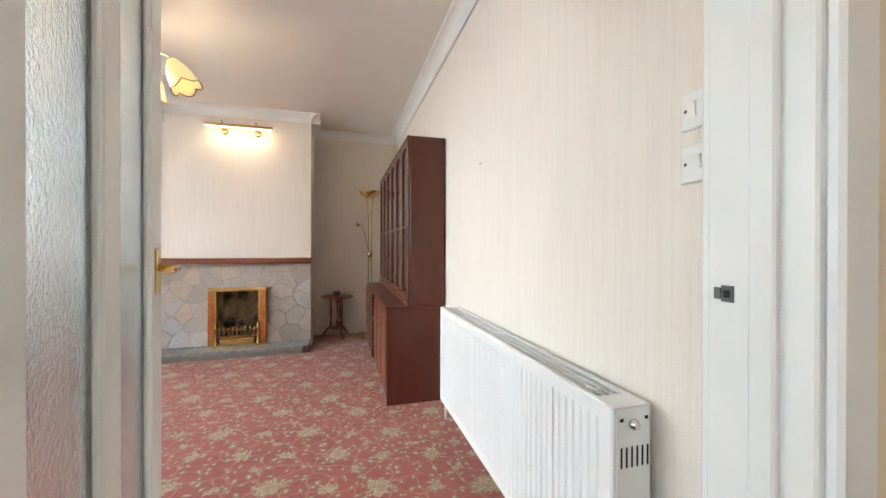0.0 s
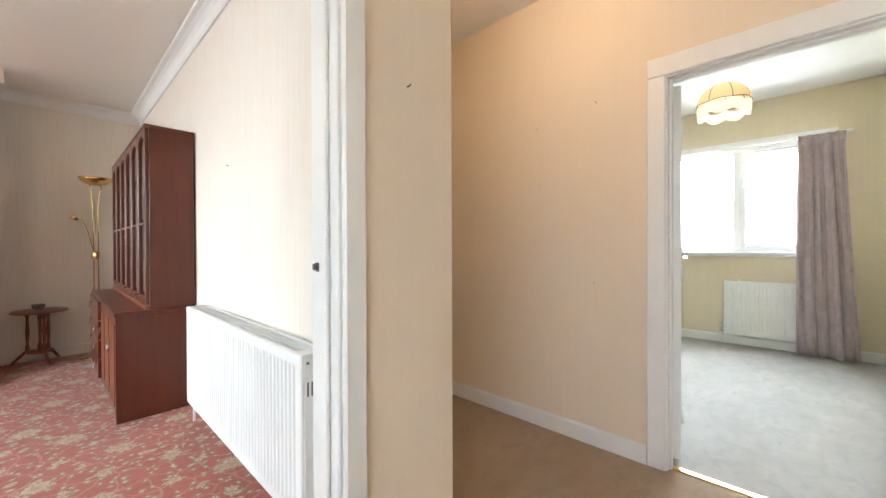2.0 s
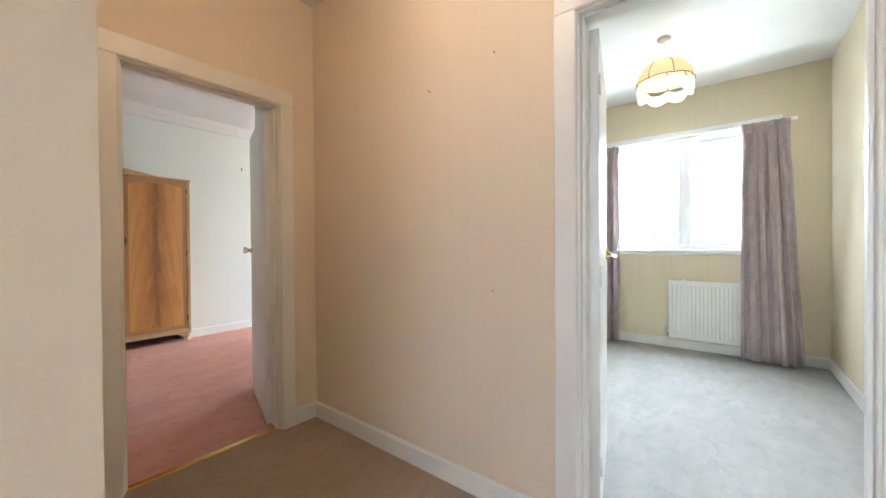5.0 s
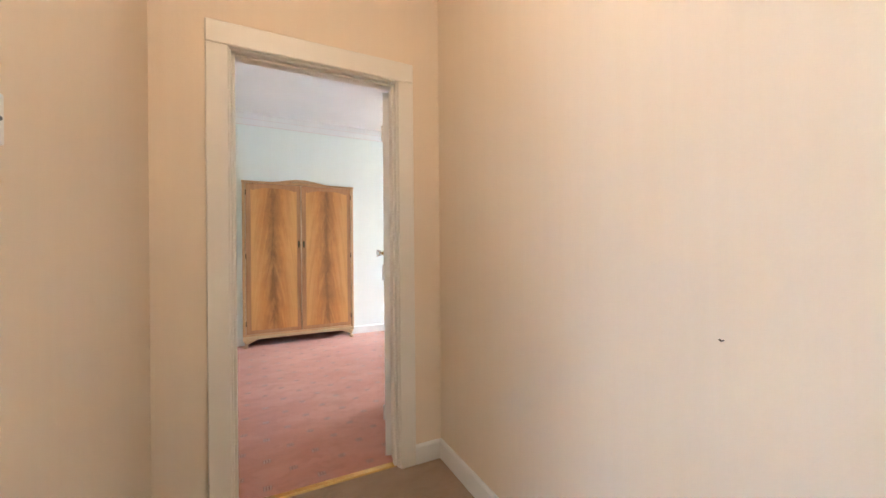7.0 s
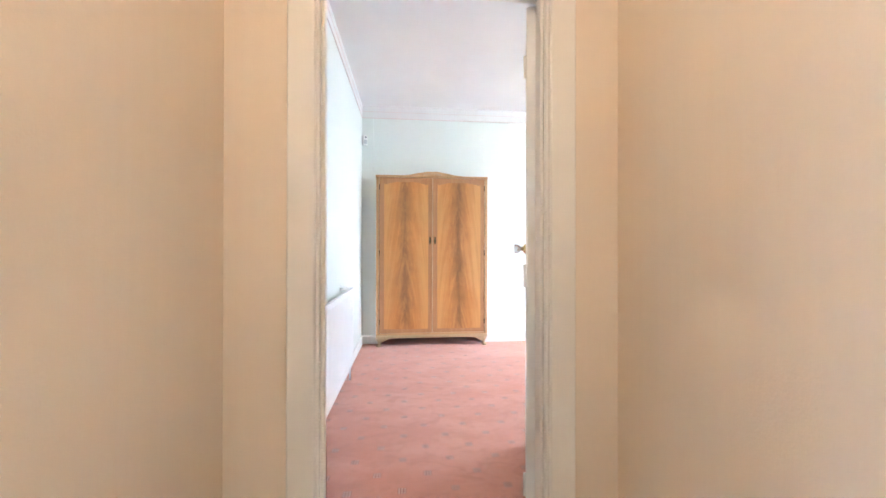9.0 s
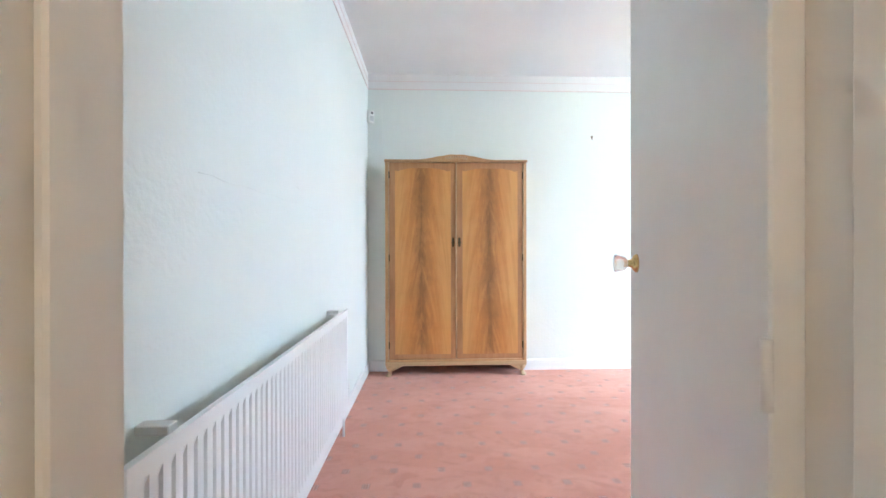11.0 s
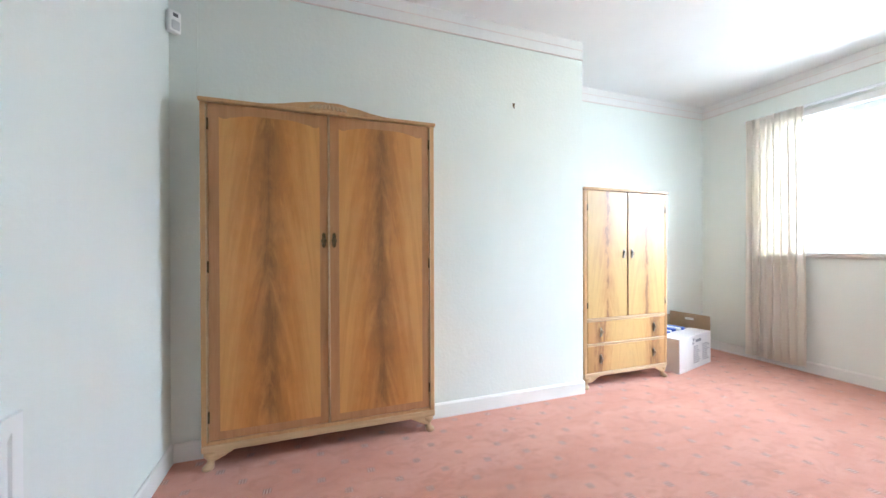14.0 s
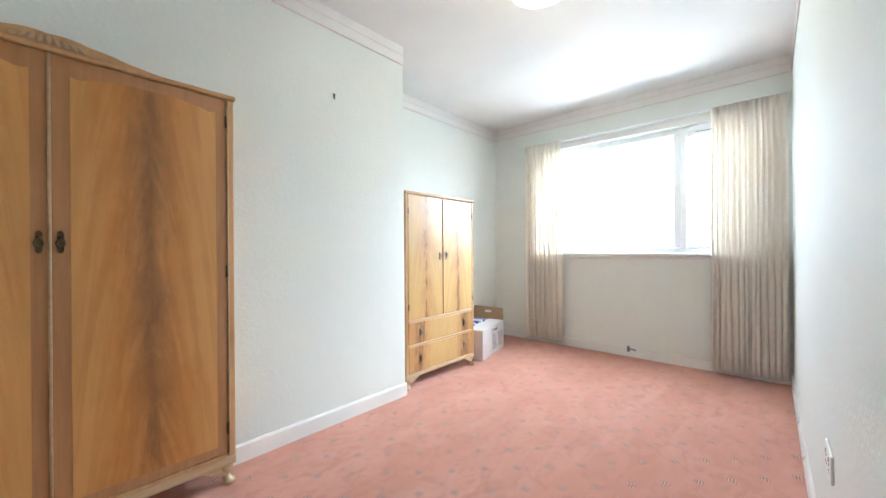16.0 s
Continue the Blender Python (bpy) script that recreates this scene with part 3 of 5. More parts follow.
def coving(name, runs, mat, ceil, size=0.10):
    bm = bmesh.new()
    for axis, c, side, u0, u1 in runs:
        o = [(c, ceil), (c, ceil - size), (c + side * 0.012, ceil - size)]
        o += [(c + side * (0.012 + (size - 0.012) * (1 - math.cos(a))), ceil - size + (size - 0.012) * math.sin(a)) for a in (0.3, 0.6, 0.9, 1.2, 1.5)]
        o += [(c + side * size, ceil)]
        prism(bm, o, "y" if axis == "x" else "x", u0, u1)
    structure(name, bm, mat, "plaster coving", "coving")


coving("coving_living", [("x", 0.735, -1, 0.42, 5.08), ("y", 5.08, -1, -0.36, 0.735), ("y", 4.50, -1, -1.91, -0.26), ("x", -0.36, 1, 4.40, 5.08), ("x", -1.81, -1, 4.40, 5.08),
                         ("y", 5.08, -1, -3.7, -1.81)], CEILING_WHITE, L_CEIL, 0.10)

# embossed paper border with pink edge lines below the bedroom ceiling
bo, bl = bmesh.new(), bmesh.new()
for axis, c, side, u0, u1 in (("x", 0.885, 1, 1.80, 4.83), ("y", 4.83, -1, 0.885, 3.62), ("x", 3.62, 1, 4.83, 5.47), ("y", 5.47, -1, 3.62, 5.89), ("x", 5.89, -1, 2.52, 5.47), ("y", 2.52, 1, 2.126, 5.89)):
    for bm, z0, z1, d in ((bo, 2.625, B_CEIL, 0.004), (bl, 2.625, 2.631, 0.007), (bl, 2.70, 2.704, 0.007)):
        lo, hi = sorted((c, c + side * d))
        if axis == "x":
            box(bm, lo, hi, u0, u1, z0, z1)
        else:
            box(bm, u0, u1, lo, hi, z0, z1)
structure("trim_border", bo, BORDER, "white embossed wallpaper border", "border")
structure("trim_border_line", bl, PALE_PINK, "thin pink lines of the wallpaper border", "border")


def doorcase(name, axis, c0, c1, u0, u1, top, face_mats, w=0.085, stop=0.0):
    """Lining, stops and architraves round an opening whose clear width is u0 to u1."""
    bm = bmesh.new()
    t = 0.02

    def put(a0, a1, b0, b1, z0, z1, bev=0.003):
        if axis == "y":
            box(bm, a0, a1, b0, b1, z0, z1, bev)
        else:
            box(bm, b0, b1, a0, a1, z0, z1, bev)

    put(u0 - t, u0, c0 - 0.001, c1 + 0.001, 0, top)
    put(u1, u1 + t, c0 - 0.001, c1 + 0.001, 0, top)
    put(u0 - t, u1 + t, c0 - 0.001, c1 + 0.001, top, top + t)
    s = stop
    put(u0, u0 + 0.012, s, s + 0.03, 0, top - 0.012)
    put(u1 - 0.012, u1, s, s + 0.03, 0, top - 0.012)
    put(u0, u1, s, s + 0.03, top - 0.012, top)
    for f0, f1 in ((c0 - 0.018, c0), (c1, c1 + 0.018)):
        put(u0 - t * 0.4 - w, u0 - t * 0.4, f0, f1, 0, top + 0.008, 0.005)
        put(u1 + t * 0.4, u1 + t * 0.4 + w, f0, f1, 0, top + 0.008, 0.005)
        put(u0 - t * 0.4 - w, u1 + t * 0.4 + w, f0, f1, top + 0.008, top + 0.008 + w + 0.012, 0.005)
    return structure(name, bm, face_mats, "painted door lining and architrave", "door frame")


doorcase("door_frame_living", "y", 0.297, 0.42, -0.36, 0.47, 1.98, WHITE_PAINT, 0.062, 0.33)
doorcase("door_frame_bedroom", "y", 1.69, 1.80, 1.15, 1.88, 1.98, CREAM_PAINT, 0.085, 1.715)
doorcase("door_frame_grey_room", "x", 2.126, 2.24, -0.759, -0.036, 1.98, WHITE_PAINT, 0.085, 2.15)
bm = prismed([(1.712, 0.0), (1.722, 0.006), (1.750, 0.006), (1.760, 0.0)], "x", 1.15, 1.88)
structure("threshold_bedroom", bm, BRASS, "brass carpet threshold bar", "threshold")
bm = prismed([(2.155, 0.0), (2.165, 0.006), (2.193, 0.006), (2.203, 0.0)], "y", -0.759, -0.036)
structure("threshold_grey_room", bm, BRASS, "brass carpet threshold bar", "threshold")

# ---- windows, doors ----
def window(name, x, y0, y1, z0, z1, mull, wall_face, label):
    """A upvc window in a wall across x: fixed light above mull in y, casement below it."""
    w = tagged(new(name), label, "window", "", "structure")
    f = bmesh.new()
    d = 0.065
    box(f, x, x + d, y0, y0 + 0.06, z0, z1, 0.006)
    box(f, x, x + d, y1 - 0.06, y1, z0, z1, 0.006)
    box(f, x, x + d, y0 + 0.06, y1 - 0.06, z0, z0 + 0.06, 0.006)
    box(f, x, x + d, y0 + 0.06, y1 - 0.06, z1 - 0.06, z1, 0.006)
    box(f, x, x + d, mull - 0.035, mull + 0.035, z0 + 0.06, z1 - 0.06, 0.006)
    part("window_frame", f, UPVC, w)
    s = bmesh.new()
    a0, a1, b0, b1 = y0 + 0.05, mull - 0.025, z0 + 0.05, z1 - 0.05
    for u0, u1, v0, v1 in ((a0, a0 + 0.055, b0, b1), (a1 - 0.055, a1, b0, b1), (a0 + 0.055, a1 - 0.055, b0, b0 + 0.055), (a0 + 0.055, a1 - 0.055, b1 - 0.055, b1)):
        box(s, x - 0.014, x + 0.03, u0, u1, v0, v1, 0.006)
    sash = part("casement_sash", s, UPVC, w)
    h = bmesh.new()
    box(h, x - 0.032, x - 0.014, a1 - 0.045, a1 - 0.020, (z0 + z1) / 2 + 0.20, (z0 + z1) / 2 + 0.28, 0.004)
    tube(h, [(x - 0.03, a1 - 0.032, (z0 + z1) / 2 + 0.25), (x - 0.05, a1 - 0.034, (z0 + z1) / 2 + 0.24), (x - 0.052, a1 - 0.036, (z0 + z1) / 2 + 0.14)], 0.009)
    part("window_handle", h, UPVC, sash, "white lever handle")
    v = bmesh.new()
    box(v, x - 0.028, x - 0.014, a0 + 0.12, a1 - 0.12, b1 - 0.035, b1 - 0.012, 0.003)
    vent = part("trickle_vent", v, UPVC, sash, "white trickle vent")
    part("vent_slot", boxed(x - 0.030, x - 0.028, a0 + 0.13, a1 - 0.13, b1 - 0.0255, b1 - 0.0215), DARK_GAP, vent)
    for u0, u1, k in ((mull + 0.03, y1 - 0.055, 0.03), (a0 + 0.05, a1 - 0.05, 0.004)):
        p = part("pane", boxed(x + k, x + k + 0.006, u0, u1, z0 + 0.055 + (0.045 if k < 0.02 else 0), z1 - 0.055 - (0.045 if k < 0.02 else 0)), GLASS, w, "clear glass pane")
        p.visible_shadow = False
    sill = bmesh.new()
    box(sill, wall_face - 0.055, x + 0.004, y0 - 0.05, y1 + 0.05, z0 - 0.022, z0 + 0.004, 0.006, 2)
    box(sill, wall_face - 0.022, wall_face - 0.001, y0 - 0.03, y1 + 0.03, z0 - 0.05, z0 - 0.022, 0.004)
    part("window_sill", sill, WHITE_PAINT, w, "white gloss window board")
    hd = bmesh.new()
    box(hd, wall_face - 0.018, wall_face - 0.001, y0 - 0.06, y1 + 0.06, z1 - 0.012, z1 + 0.05, 0.004)
    part("head_trim", hd, WHITE_PAINT, w, "white head board")
    return w


window("window_1", 5.99, 2.64, 4.80, 1.10, 2.36, 3.355, 5.89, "white upvc bedroom window with a fixed light and casement")
window("window_2", 5.52, -0.80, 0.78, 1.06, 2.28, -0.06, 5.42, "white upvc window with a fixed light and casement")


def back_window(name, axis_x, x, y0, y1, z0, z1, label):
    w = tagged(new(name), label, "window", "", "structure")
    f = bmesh.new()
    ym = (y0 + y1) / 2
    for u0, u1, v0, v1 in ((y0, y0 + 0.06, z0, z1), (y1 - 0.06, y1, z0, z1), (y0 + 0.06, y1 - 0.06, z0, z0 + 0.06), (y0 + 0.06, y1 - 0.06, z1 - 0.06, z1), (ym - 0.04, ym + 0.04, z0 + 0.06, z1 - 0.06)):
        box(f, x, x + 0.06, u0, u1, v0, v1, 0.005)
    part("window_frame", f, UPVC, w)
    for u0, u1 in ((y0 + 0.06, ym - 0.04), (ym + 0.04, y1 - 0.06)):
        part("pane", boxed(x + 0.027, x + 0.033, u0, u1, z0 + 0.06, z1 - 0.06), GLASS, w).visible_shadow = False


back_window("window_3", "x", -3.85, 0.9, 3.7, 0.85, 2.35, "white framed living room window")
# out of view and assumed: this opening only admits the hall's fill light
back_window("window_4_added", "x", -1.66, -1.7, -0.3, 0.5, 2.2, "unseen white framed window added to let daylight into the hall")


def knob(parent, at, side, glass=True):
    """Brass rose and crystal knob on the face towards side (in y)."""
    m = Matrix.Rotation(radians(90) * (1 if side < 0 else -1), 4, "X")
    part("rose", lathed([(0.026, 0), (0.026, 0.004), (0.020, 0.010), (0.012, 0.014), (0.009, 0.026)], 20, at, m), BRASS, parent, "round brass rose")
    part("knob", lathed([(0.010, 0.024), (0.017, 0.028), (0.021, 0.036), (0.025, 0.054), (0.023, 0.059), (0.0, 0.060)], 8, at, m), CRYSTAL if glass else BRASS, parent, "faceted clear door knob")


def flush_door(name, label, hinge, turn, width, mat, knob_z, hand):
    d = tagged(new(name), label, "door", "", "structure")
    d.matrix_world = pose(*hinge, 0, 0, turn)
    part("door_leaf", boxed(0.003, width, -0.020, 0.020, 0.012, 1.972, bevel=0.003), mat, d)
    for side in (-1, 1):
        knob(d, (width - 0.082, 0.020 * side, knob_z), side)
    for z in (0.25, 1.0, 1.75):
        part("hinge", tubed([(0.0, 0.024 * hand, z - 0.04), (0.0, 0.024 * hand, z + 0.04)], 0.006), WHITE_PAINT, d, "painted butt hinge")
    part("latch_plate", boxed(width - 0.001, width + 0.0015, -0.011, 0.011, knob_z - 0.05, knob_z + 0.05), BRASS, d, "brass latch plate")
    return d


flush_door("door_1", "open flush white door with crystal knobs", (1.868, 1.80, 0), 72.0, 0.72, WHITE_PAINT, 1.10, 1)
flush_door("door_2", "open flush white door with crystal knobs", (2.252, -0.05, 0), 12.0, 0.70, WHITE_PAINT, 1.07, -1)

gd = tagged(new("door_3"), "open white door with two tall obscure glass panes", "door", "", "structure")
gd.matrix_world = pose(-0.362, 0.43, 0, 0, 0, 102.4)
f = bmesh.new()
box(f, 0.003, 0.105, -0.02, 0.02, 0.012, 1.97, 0.004)
box(f, 0.705, 0.82, -0.02, 0.02, 0.012, 1.97, 0.004)
box(f, 0.36, 0.45, -0.02, 0.02, 0.21, 1.87, 0.004)
box(f, 0.105, 0.705, -0.02, 0.02, 0.012, 0.21, 0.004)
box(f, 0.105, 0.705, -0.02, 0.02, 1.87, 1.97, 0.004)
part("door_leaf", f, WHITE_PAINT, gd)
for u0, u1 in ((0.105, 0.36), (0.45, 0.705)):
    bead = bmesh.new()
    for s in (-1, 1):
        lo, hi = sorted((s * 0.006, s * 0.017))
        for a, c, e, g in ((u0, u0 + 0.014, 0.21, 1.87), (u1 - 0.014, u1, 0.21, 1.87), (u0 + 0.014, u1 - 0.014, 0.21, 0.224), (u0 + 0.014, u1 - 0.014, 1.856, 1.87)):
            box(bead, a, c, lo, hi, e, g, 0.003)
    part("glazing_bead", bead, WHITE_PAINT, gd)
    part("pane", boxed(u0 + 0.002, u1 - 0.002, -0.003, 0.003, 0.212, 1.868), OBSCURE, gd, "rippled obscure glass").visible_shadow = False
for s in (-1, 1):
    lo, hi = sorted((s * 0.020, s * 0.027))
    plate = part("backplate", boxed(0.735, 0.780, lo, hi, 1.022, 1.142, bevel=0.002), BRASS, gd, "brass backplate")
    part("lever", tubed([(0.758, s * 0.026, 1.09), (0.758, s * 0.062, 1.09), (0.745, s * 0.070, 1.09), (0.66, s * 0.068, 1.088), (0.645, s * 0.060, 1.086)], 0.0085), BRASS, plate, "brass lever handle")
part("latch_plate", boxed(0.8195, 0.8215, -0.011, 0.011, 1.03, 1.15), BRASS, gd)

st = thing("strike_plate", "small steel strike plate screwed to a white door jamb", "strike plate", (0.470, 0.395, 1.085))
part("plate", boxed(-0.0025, -0.0005, -0.012, 0.004, -0.011, 0.011), STEEL, st)
part("lip", boxed(-0.006, -0.0025, 0.003, 0.012, -0.008, 0.008, bevel=0.001), STEEL, st)
part("slot", boxed(-0.0035, -0.0025, -0.008, 0.0, -0.005, 0.005), DARK_GAP, st)


# ---- radiators ----
def radiator(label, at, turn, length, z0, z1, depth, double, group="panel radiators"):
    """Length along local x, front towards local -y, origin on the floor under the front face."""
    r = thing("radiator", label, "radiator", at, turn, group)
    bm = bmesh.new()
    pitch = 0.0335
    count = int((length - 0.05) / pitch)
    start = (length - count * pitch) / 2
    xs = [(0, 0.004), (0.006, 0)]
    for i in range(count):
        a = start + i * pitch
        xs += [(a + 0.009, 0), (a + 0.0125, 0.006), (a + 0.0165, 0.0065), (a + 0.0205, 0.006), (a + 0.024, 0)]
    xs += [(length - 0.006, 0), (length, 0.004)]
    zs = [(z0, 0), (z0 + 0.035, 0), (z0 + 0.055, 1), (z1 - 0.055, 1), (z1 - 0.035, 0), (z1, 0)]
    grid = [[bm.verts.new((x, d if x < 0.005 or x > length - 0.005 else d * k, z)) for x, d in xs] for z, k in zs]
    back = [[bm.verts.new((x, 0.014, z)) for x, d in xs] for z in (z0, z1)]
    for a, c in zip(grid, grid[1:]):
        for i in range(len(xs) - 1):
            bm.faces.new((a[i], a[i + 1], c[i + 1], c[i]))
    for a, c in ((back[0], grid[0]), (grid[-1], back[1]), (back[1], back[0])):
        for i in range(len(xs) - 1):
            bm.faces.new((a[i], a[i + 1], c[i + 1], c[i]))
    for k in (0, -1):
        bm.faces.new([back[0][k]] + [g[k] for g in grid] + [back[1][k]])
    part("front_panel", bm, RADIATOR_WHITE, r, "white fluted steel panel")
    if double:
        part("back_panel", boxed(0.01, length - 0.01, depth - 0.014, depth, z0, z1 - 0.004, bevel=0.003), RADIATOR_WHITE, r)
        fins = bmesh.new()
        for i in range(int(length / 0.022)):
            a = 0.02 + i * 0.022
            if a < length - 0.02:
                box(fins, a, a + 0.0015, 0.016, depth - 0.016, z0 + 0.05, z1 - 0.05)
        part("convector_fins", fins, STEEL, r)
        g = bmesh.new()
        for a, c, e, h in ((0, length, 0.004, 0.018), (0, length, depth - 0.018, depth - 0.002), (0.0, 0.07, 0.018, depth - 0.018), (length - 0.07, length, 0.018, depth - 0.018), (length * 0.49, length * 0.51, 0.018, depth - 0.018)):
            box(g, a, c, e, h, z1 - 0.006, z1 + 0.002)
        grille = part("top_grille", g, RADIATOR_WHITE, r, "slotted steel top grille")
        sl = bmesh.new()
        k = 0.082
        while k < length - 0.08:
            if abs(k - length / 2) > 0.02:
                box(sl, k, k + 0.0032, 0.018, depth - 0.018, z1 - 0.006, z1 - 0.001)
            k += 0.0155
        for e in (0.4, 0.6):
            box(sl, 0.07, length - 0.07, depth * e - 0.002, depth * e + 0.002, z1 - 0.007, z1 - 0.0005)
        part("grille_mesh", sl, RADIATOR_WHITE, grille)
        for x0, x1 in ((-0.003, -0.0005), (length + 0.0005, length + 0.003)):
            side = part("side_panel", boxed(x0, x1, 0.012, depth - 0.004, z0 + 0.01, z1 - 0.001, bevel=0.001), RADIATOR_WHITE, r)
            ex0, ex1 = (x0 - 0.001, x0) if x0 < 0 else (x1, x1 + 0.001)
            for i in range(6):
                y = 0.022 + i * 0.0155
                if y < depth - 0.015:
                    part("slot", boxed(ex0, ex1, y, y + 0.005, z1 - 0.145, z1 - 0.095), DARK_GAP, side, "dark strip for the shade in a vent slot")
            for y, z in ((0.020, z1 - 0.028), (depth - 0.022, z1 - 0.028)):
                part("slot", boxed(ex0, ex1, y, y + 0.010, z - 0.004, z + 0.004), DARK_GAP, side)
            mm = Matrix.Rotation(radians(90 if x0 > 0 else -90), 4, "Y")
            vent = part("bleed_valve", lathed([(0.013, 0), (0.013, 0.006), (0.009, 0.008), (0.009, 0.014), (0.004, 0.015)], 14, (ex1 if x0 > 0 else ex0, depth * 0.5, z1 - 0.04), mm), CHROME, side, "chrome bleed plug")
    else:
        part("back_panel", boxed(0.01, length - 0.01, 0.015, 0.024, z0 + 0.005, z1 - 0.004, bevel=0.003), RADIATOR_WHITE, r)
        for x in (0.14, length - 0.14):
            part("bracket", boxed(x - 0.02, x + 0.02, 0.024, depth, z0 + 0.06, z1 - 0.06), RADIATOR_WHITE, r)
            part("hook", boxed(x - 0.014, x + 0.014, 0.018, depth, z1 - 0.006, z1 + 0.014, bevel=0.002), RADIATOR_WHITE, r, "white wall hook")
    for x in (-0.03, length + 0.03):
        end = 0.004 if x < 0 else length - 0.004
        v = part("valve", lathed([(0.012, -0.03), (0.014, -0.01), (0.016, 0.0), (0.015, 0.02), (0.019, 0.024), (0.017, 0.055), (0.0, 0.058)], 12, (x, depth * 0.4, z0 + 0.03)), PLASTIC_WHITE, r, "white valve cap")
        part("tail", tubed([(x, depth * 0.4, z0 + 0.03), (end, depth * 0.4, z0 + 0.03)], 0.010), BRASS, v)
        part("pipe", tubed([(x, depth * 0.4, z0 + 0.004), (x, depth * 0.4, 0.0)], 0.0075), RADIATOR_WHITE, v)
    return r


radiator("long white double panel radiator with a slotted top below cream wallpaper", (0.600, 2.333, 0), -90, 1.575, 0.155, 0.757, 0.115, True)
radiator("long white single panel radiator on a pale mint wall", (0.972, 2.02, 0), 90, 1.60, 0.18, 0.780, 0.085, False)
radiator("small white single panel radiator under a window", (5.342, 0.05, 0), -90, 0.76, 0.12, 0.735, 0.076, False)
radiator("white single panel radiator in the hall beside a doorway", (2.055, -0.90, 0), -90, 0.95, 0.12, 0.715, 0.069, False)


# ---- curtains ----
def curtain(label, mat, x, y0, y1, z0, z1, folds, amp, flare=0.0, lean=0.0, seed=1, group="curtains"):
    """A pinch-pleated curtain that hangs along y at the given x. flare: how far its y0 edge spreads at the hem."""
    c = thing("curtain", label, "curtain", (x, (y0 + y1) / 2, z0), 0, group)
    rnd = random.Random(seed)
    jit = [rnd.uniform(-0.45, 0.45) for _ in range(folds + 2)]
    size = [rnd.uniform(0.6, 1.25) for _ in range(folds + 2)]
    cols, rows = folds * 10, 22
    w = (y1 - y0)
    bm = bmesh.new()
    g = []
    for j in range(rows + 1):
        v = j / rows
        z = (z1 - z0) * v
        row = []
        for i in range(cols + 1):
            u = i / cols
            k = u * folds
            a, t = int(min(k, folds - 1)), k - int(min(k, folds - 1))
            ph = k + jit[a] * (1 - t) * t * 1.2
            s = size[a] * (1 - t) + size[a + 1] * t
            body = math.sin(2 * math.pi * ph + 0.5 * math.sin(v * 3 + a))
            body = math.copysign(abs(body) ** 0.75, body)
            head = min(1, max(0, (v - 0.93) / 0.07))
            d = amp * s * body * (1 - 0.55 * head) * (0.75 + 0.45 * (1 - v))
            pinch = 1 - 0.04 * math.sin(math.pi * max(0, min(1, (v - 0.8) / 0.2)))
            y = (u - 0.5) * w * pinch - flare * (1 - u) * (1 - v) ** 1.3 + 0.012 * math.sin(2 * math.pi * k * 2) * (1 - head)
            row.append(bm.verts.new((d + lean * (1 - v), y, z + (0.006 * abs(body) if v == 1 else 0))))
        g.append(row)
    for a, c2 in zip(g, g[1:]):
        for i in range(cols):
            bm.faces.new((a[i], a[i + 1], c2[i + 1], c2[i])).smooth = True
    p = part("cloth", bm, mat, c)
    m = p.modifiers.new("thick", "SOLIDIFY")
    m.thickness = 0.003
    tape = bmesh.new()
    box(tape, 0.004, 0.010, -w * 0.47, w * 0.47, z1 - z0 - 0.085, z1 - z0 - 0.02)
    part("heading_tape", tape, mat, c)
    return c


curtain("cream unlined pinch-pleated curtain drawn back beside the window", CREAM_CLOTH, 5.80, 4.50, 4.965, 0.06, 2.43, 8, 0.023, 0.02, 0, 3)
curtain("wide cream unlined pinch-pleated curtain drawn back into the corner", CREAM_CLOTH, 5.80, 2.545, 3.065, 0.05, 2.43, 13, 0.024, 0.0, 0, 5)
curtain("dusty lilac patterned full-length curtain drawn back beside the window", LILAC_CLOTH, 5.255, -0.90, -0.555, 0.02, 2.25, 5, 0.04, 0.10, -0.01, 8)
curtain("dusty lilac patterned full-length curtain hanging by the open door", LILAC_CLOTH, 5.30, 0.53, 0.86, 0.02, 2.25, 5, 0.04, 0.0, -0.01, 9)


def rail(x, face, y0, y1, z):
    r = thing("curtain_rail", "slim white curtain track above the window", "curtain rail", (x, (y0 + y1) / 2, z))
    h = (y1 - y0) / 2
    part("track", boxed(-0.008, 0.012, -h, h, -0.012, 0.012, bevel=0.003), UPVC, r)
    for k in (-0.85, -0.3, 0.3, 0.85):
        part("bracket", boxed(0.012, face - x, h * k - 0.012, h * k + 0.012, -0.008, 0.008), UPVC, r)


rail(5.835, 5.89, 2.54, 5.0, 2.435)
rail(5.30, 5.42, -0.95, 0.92, 2.255)


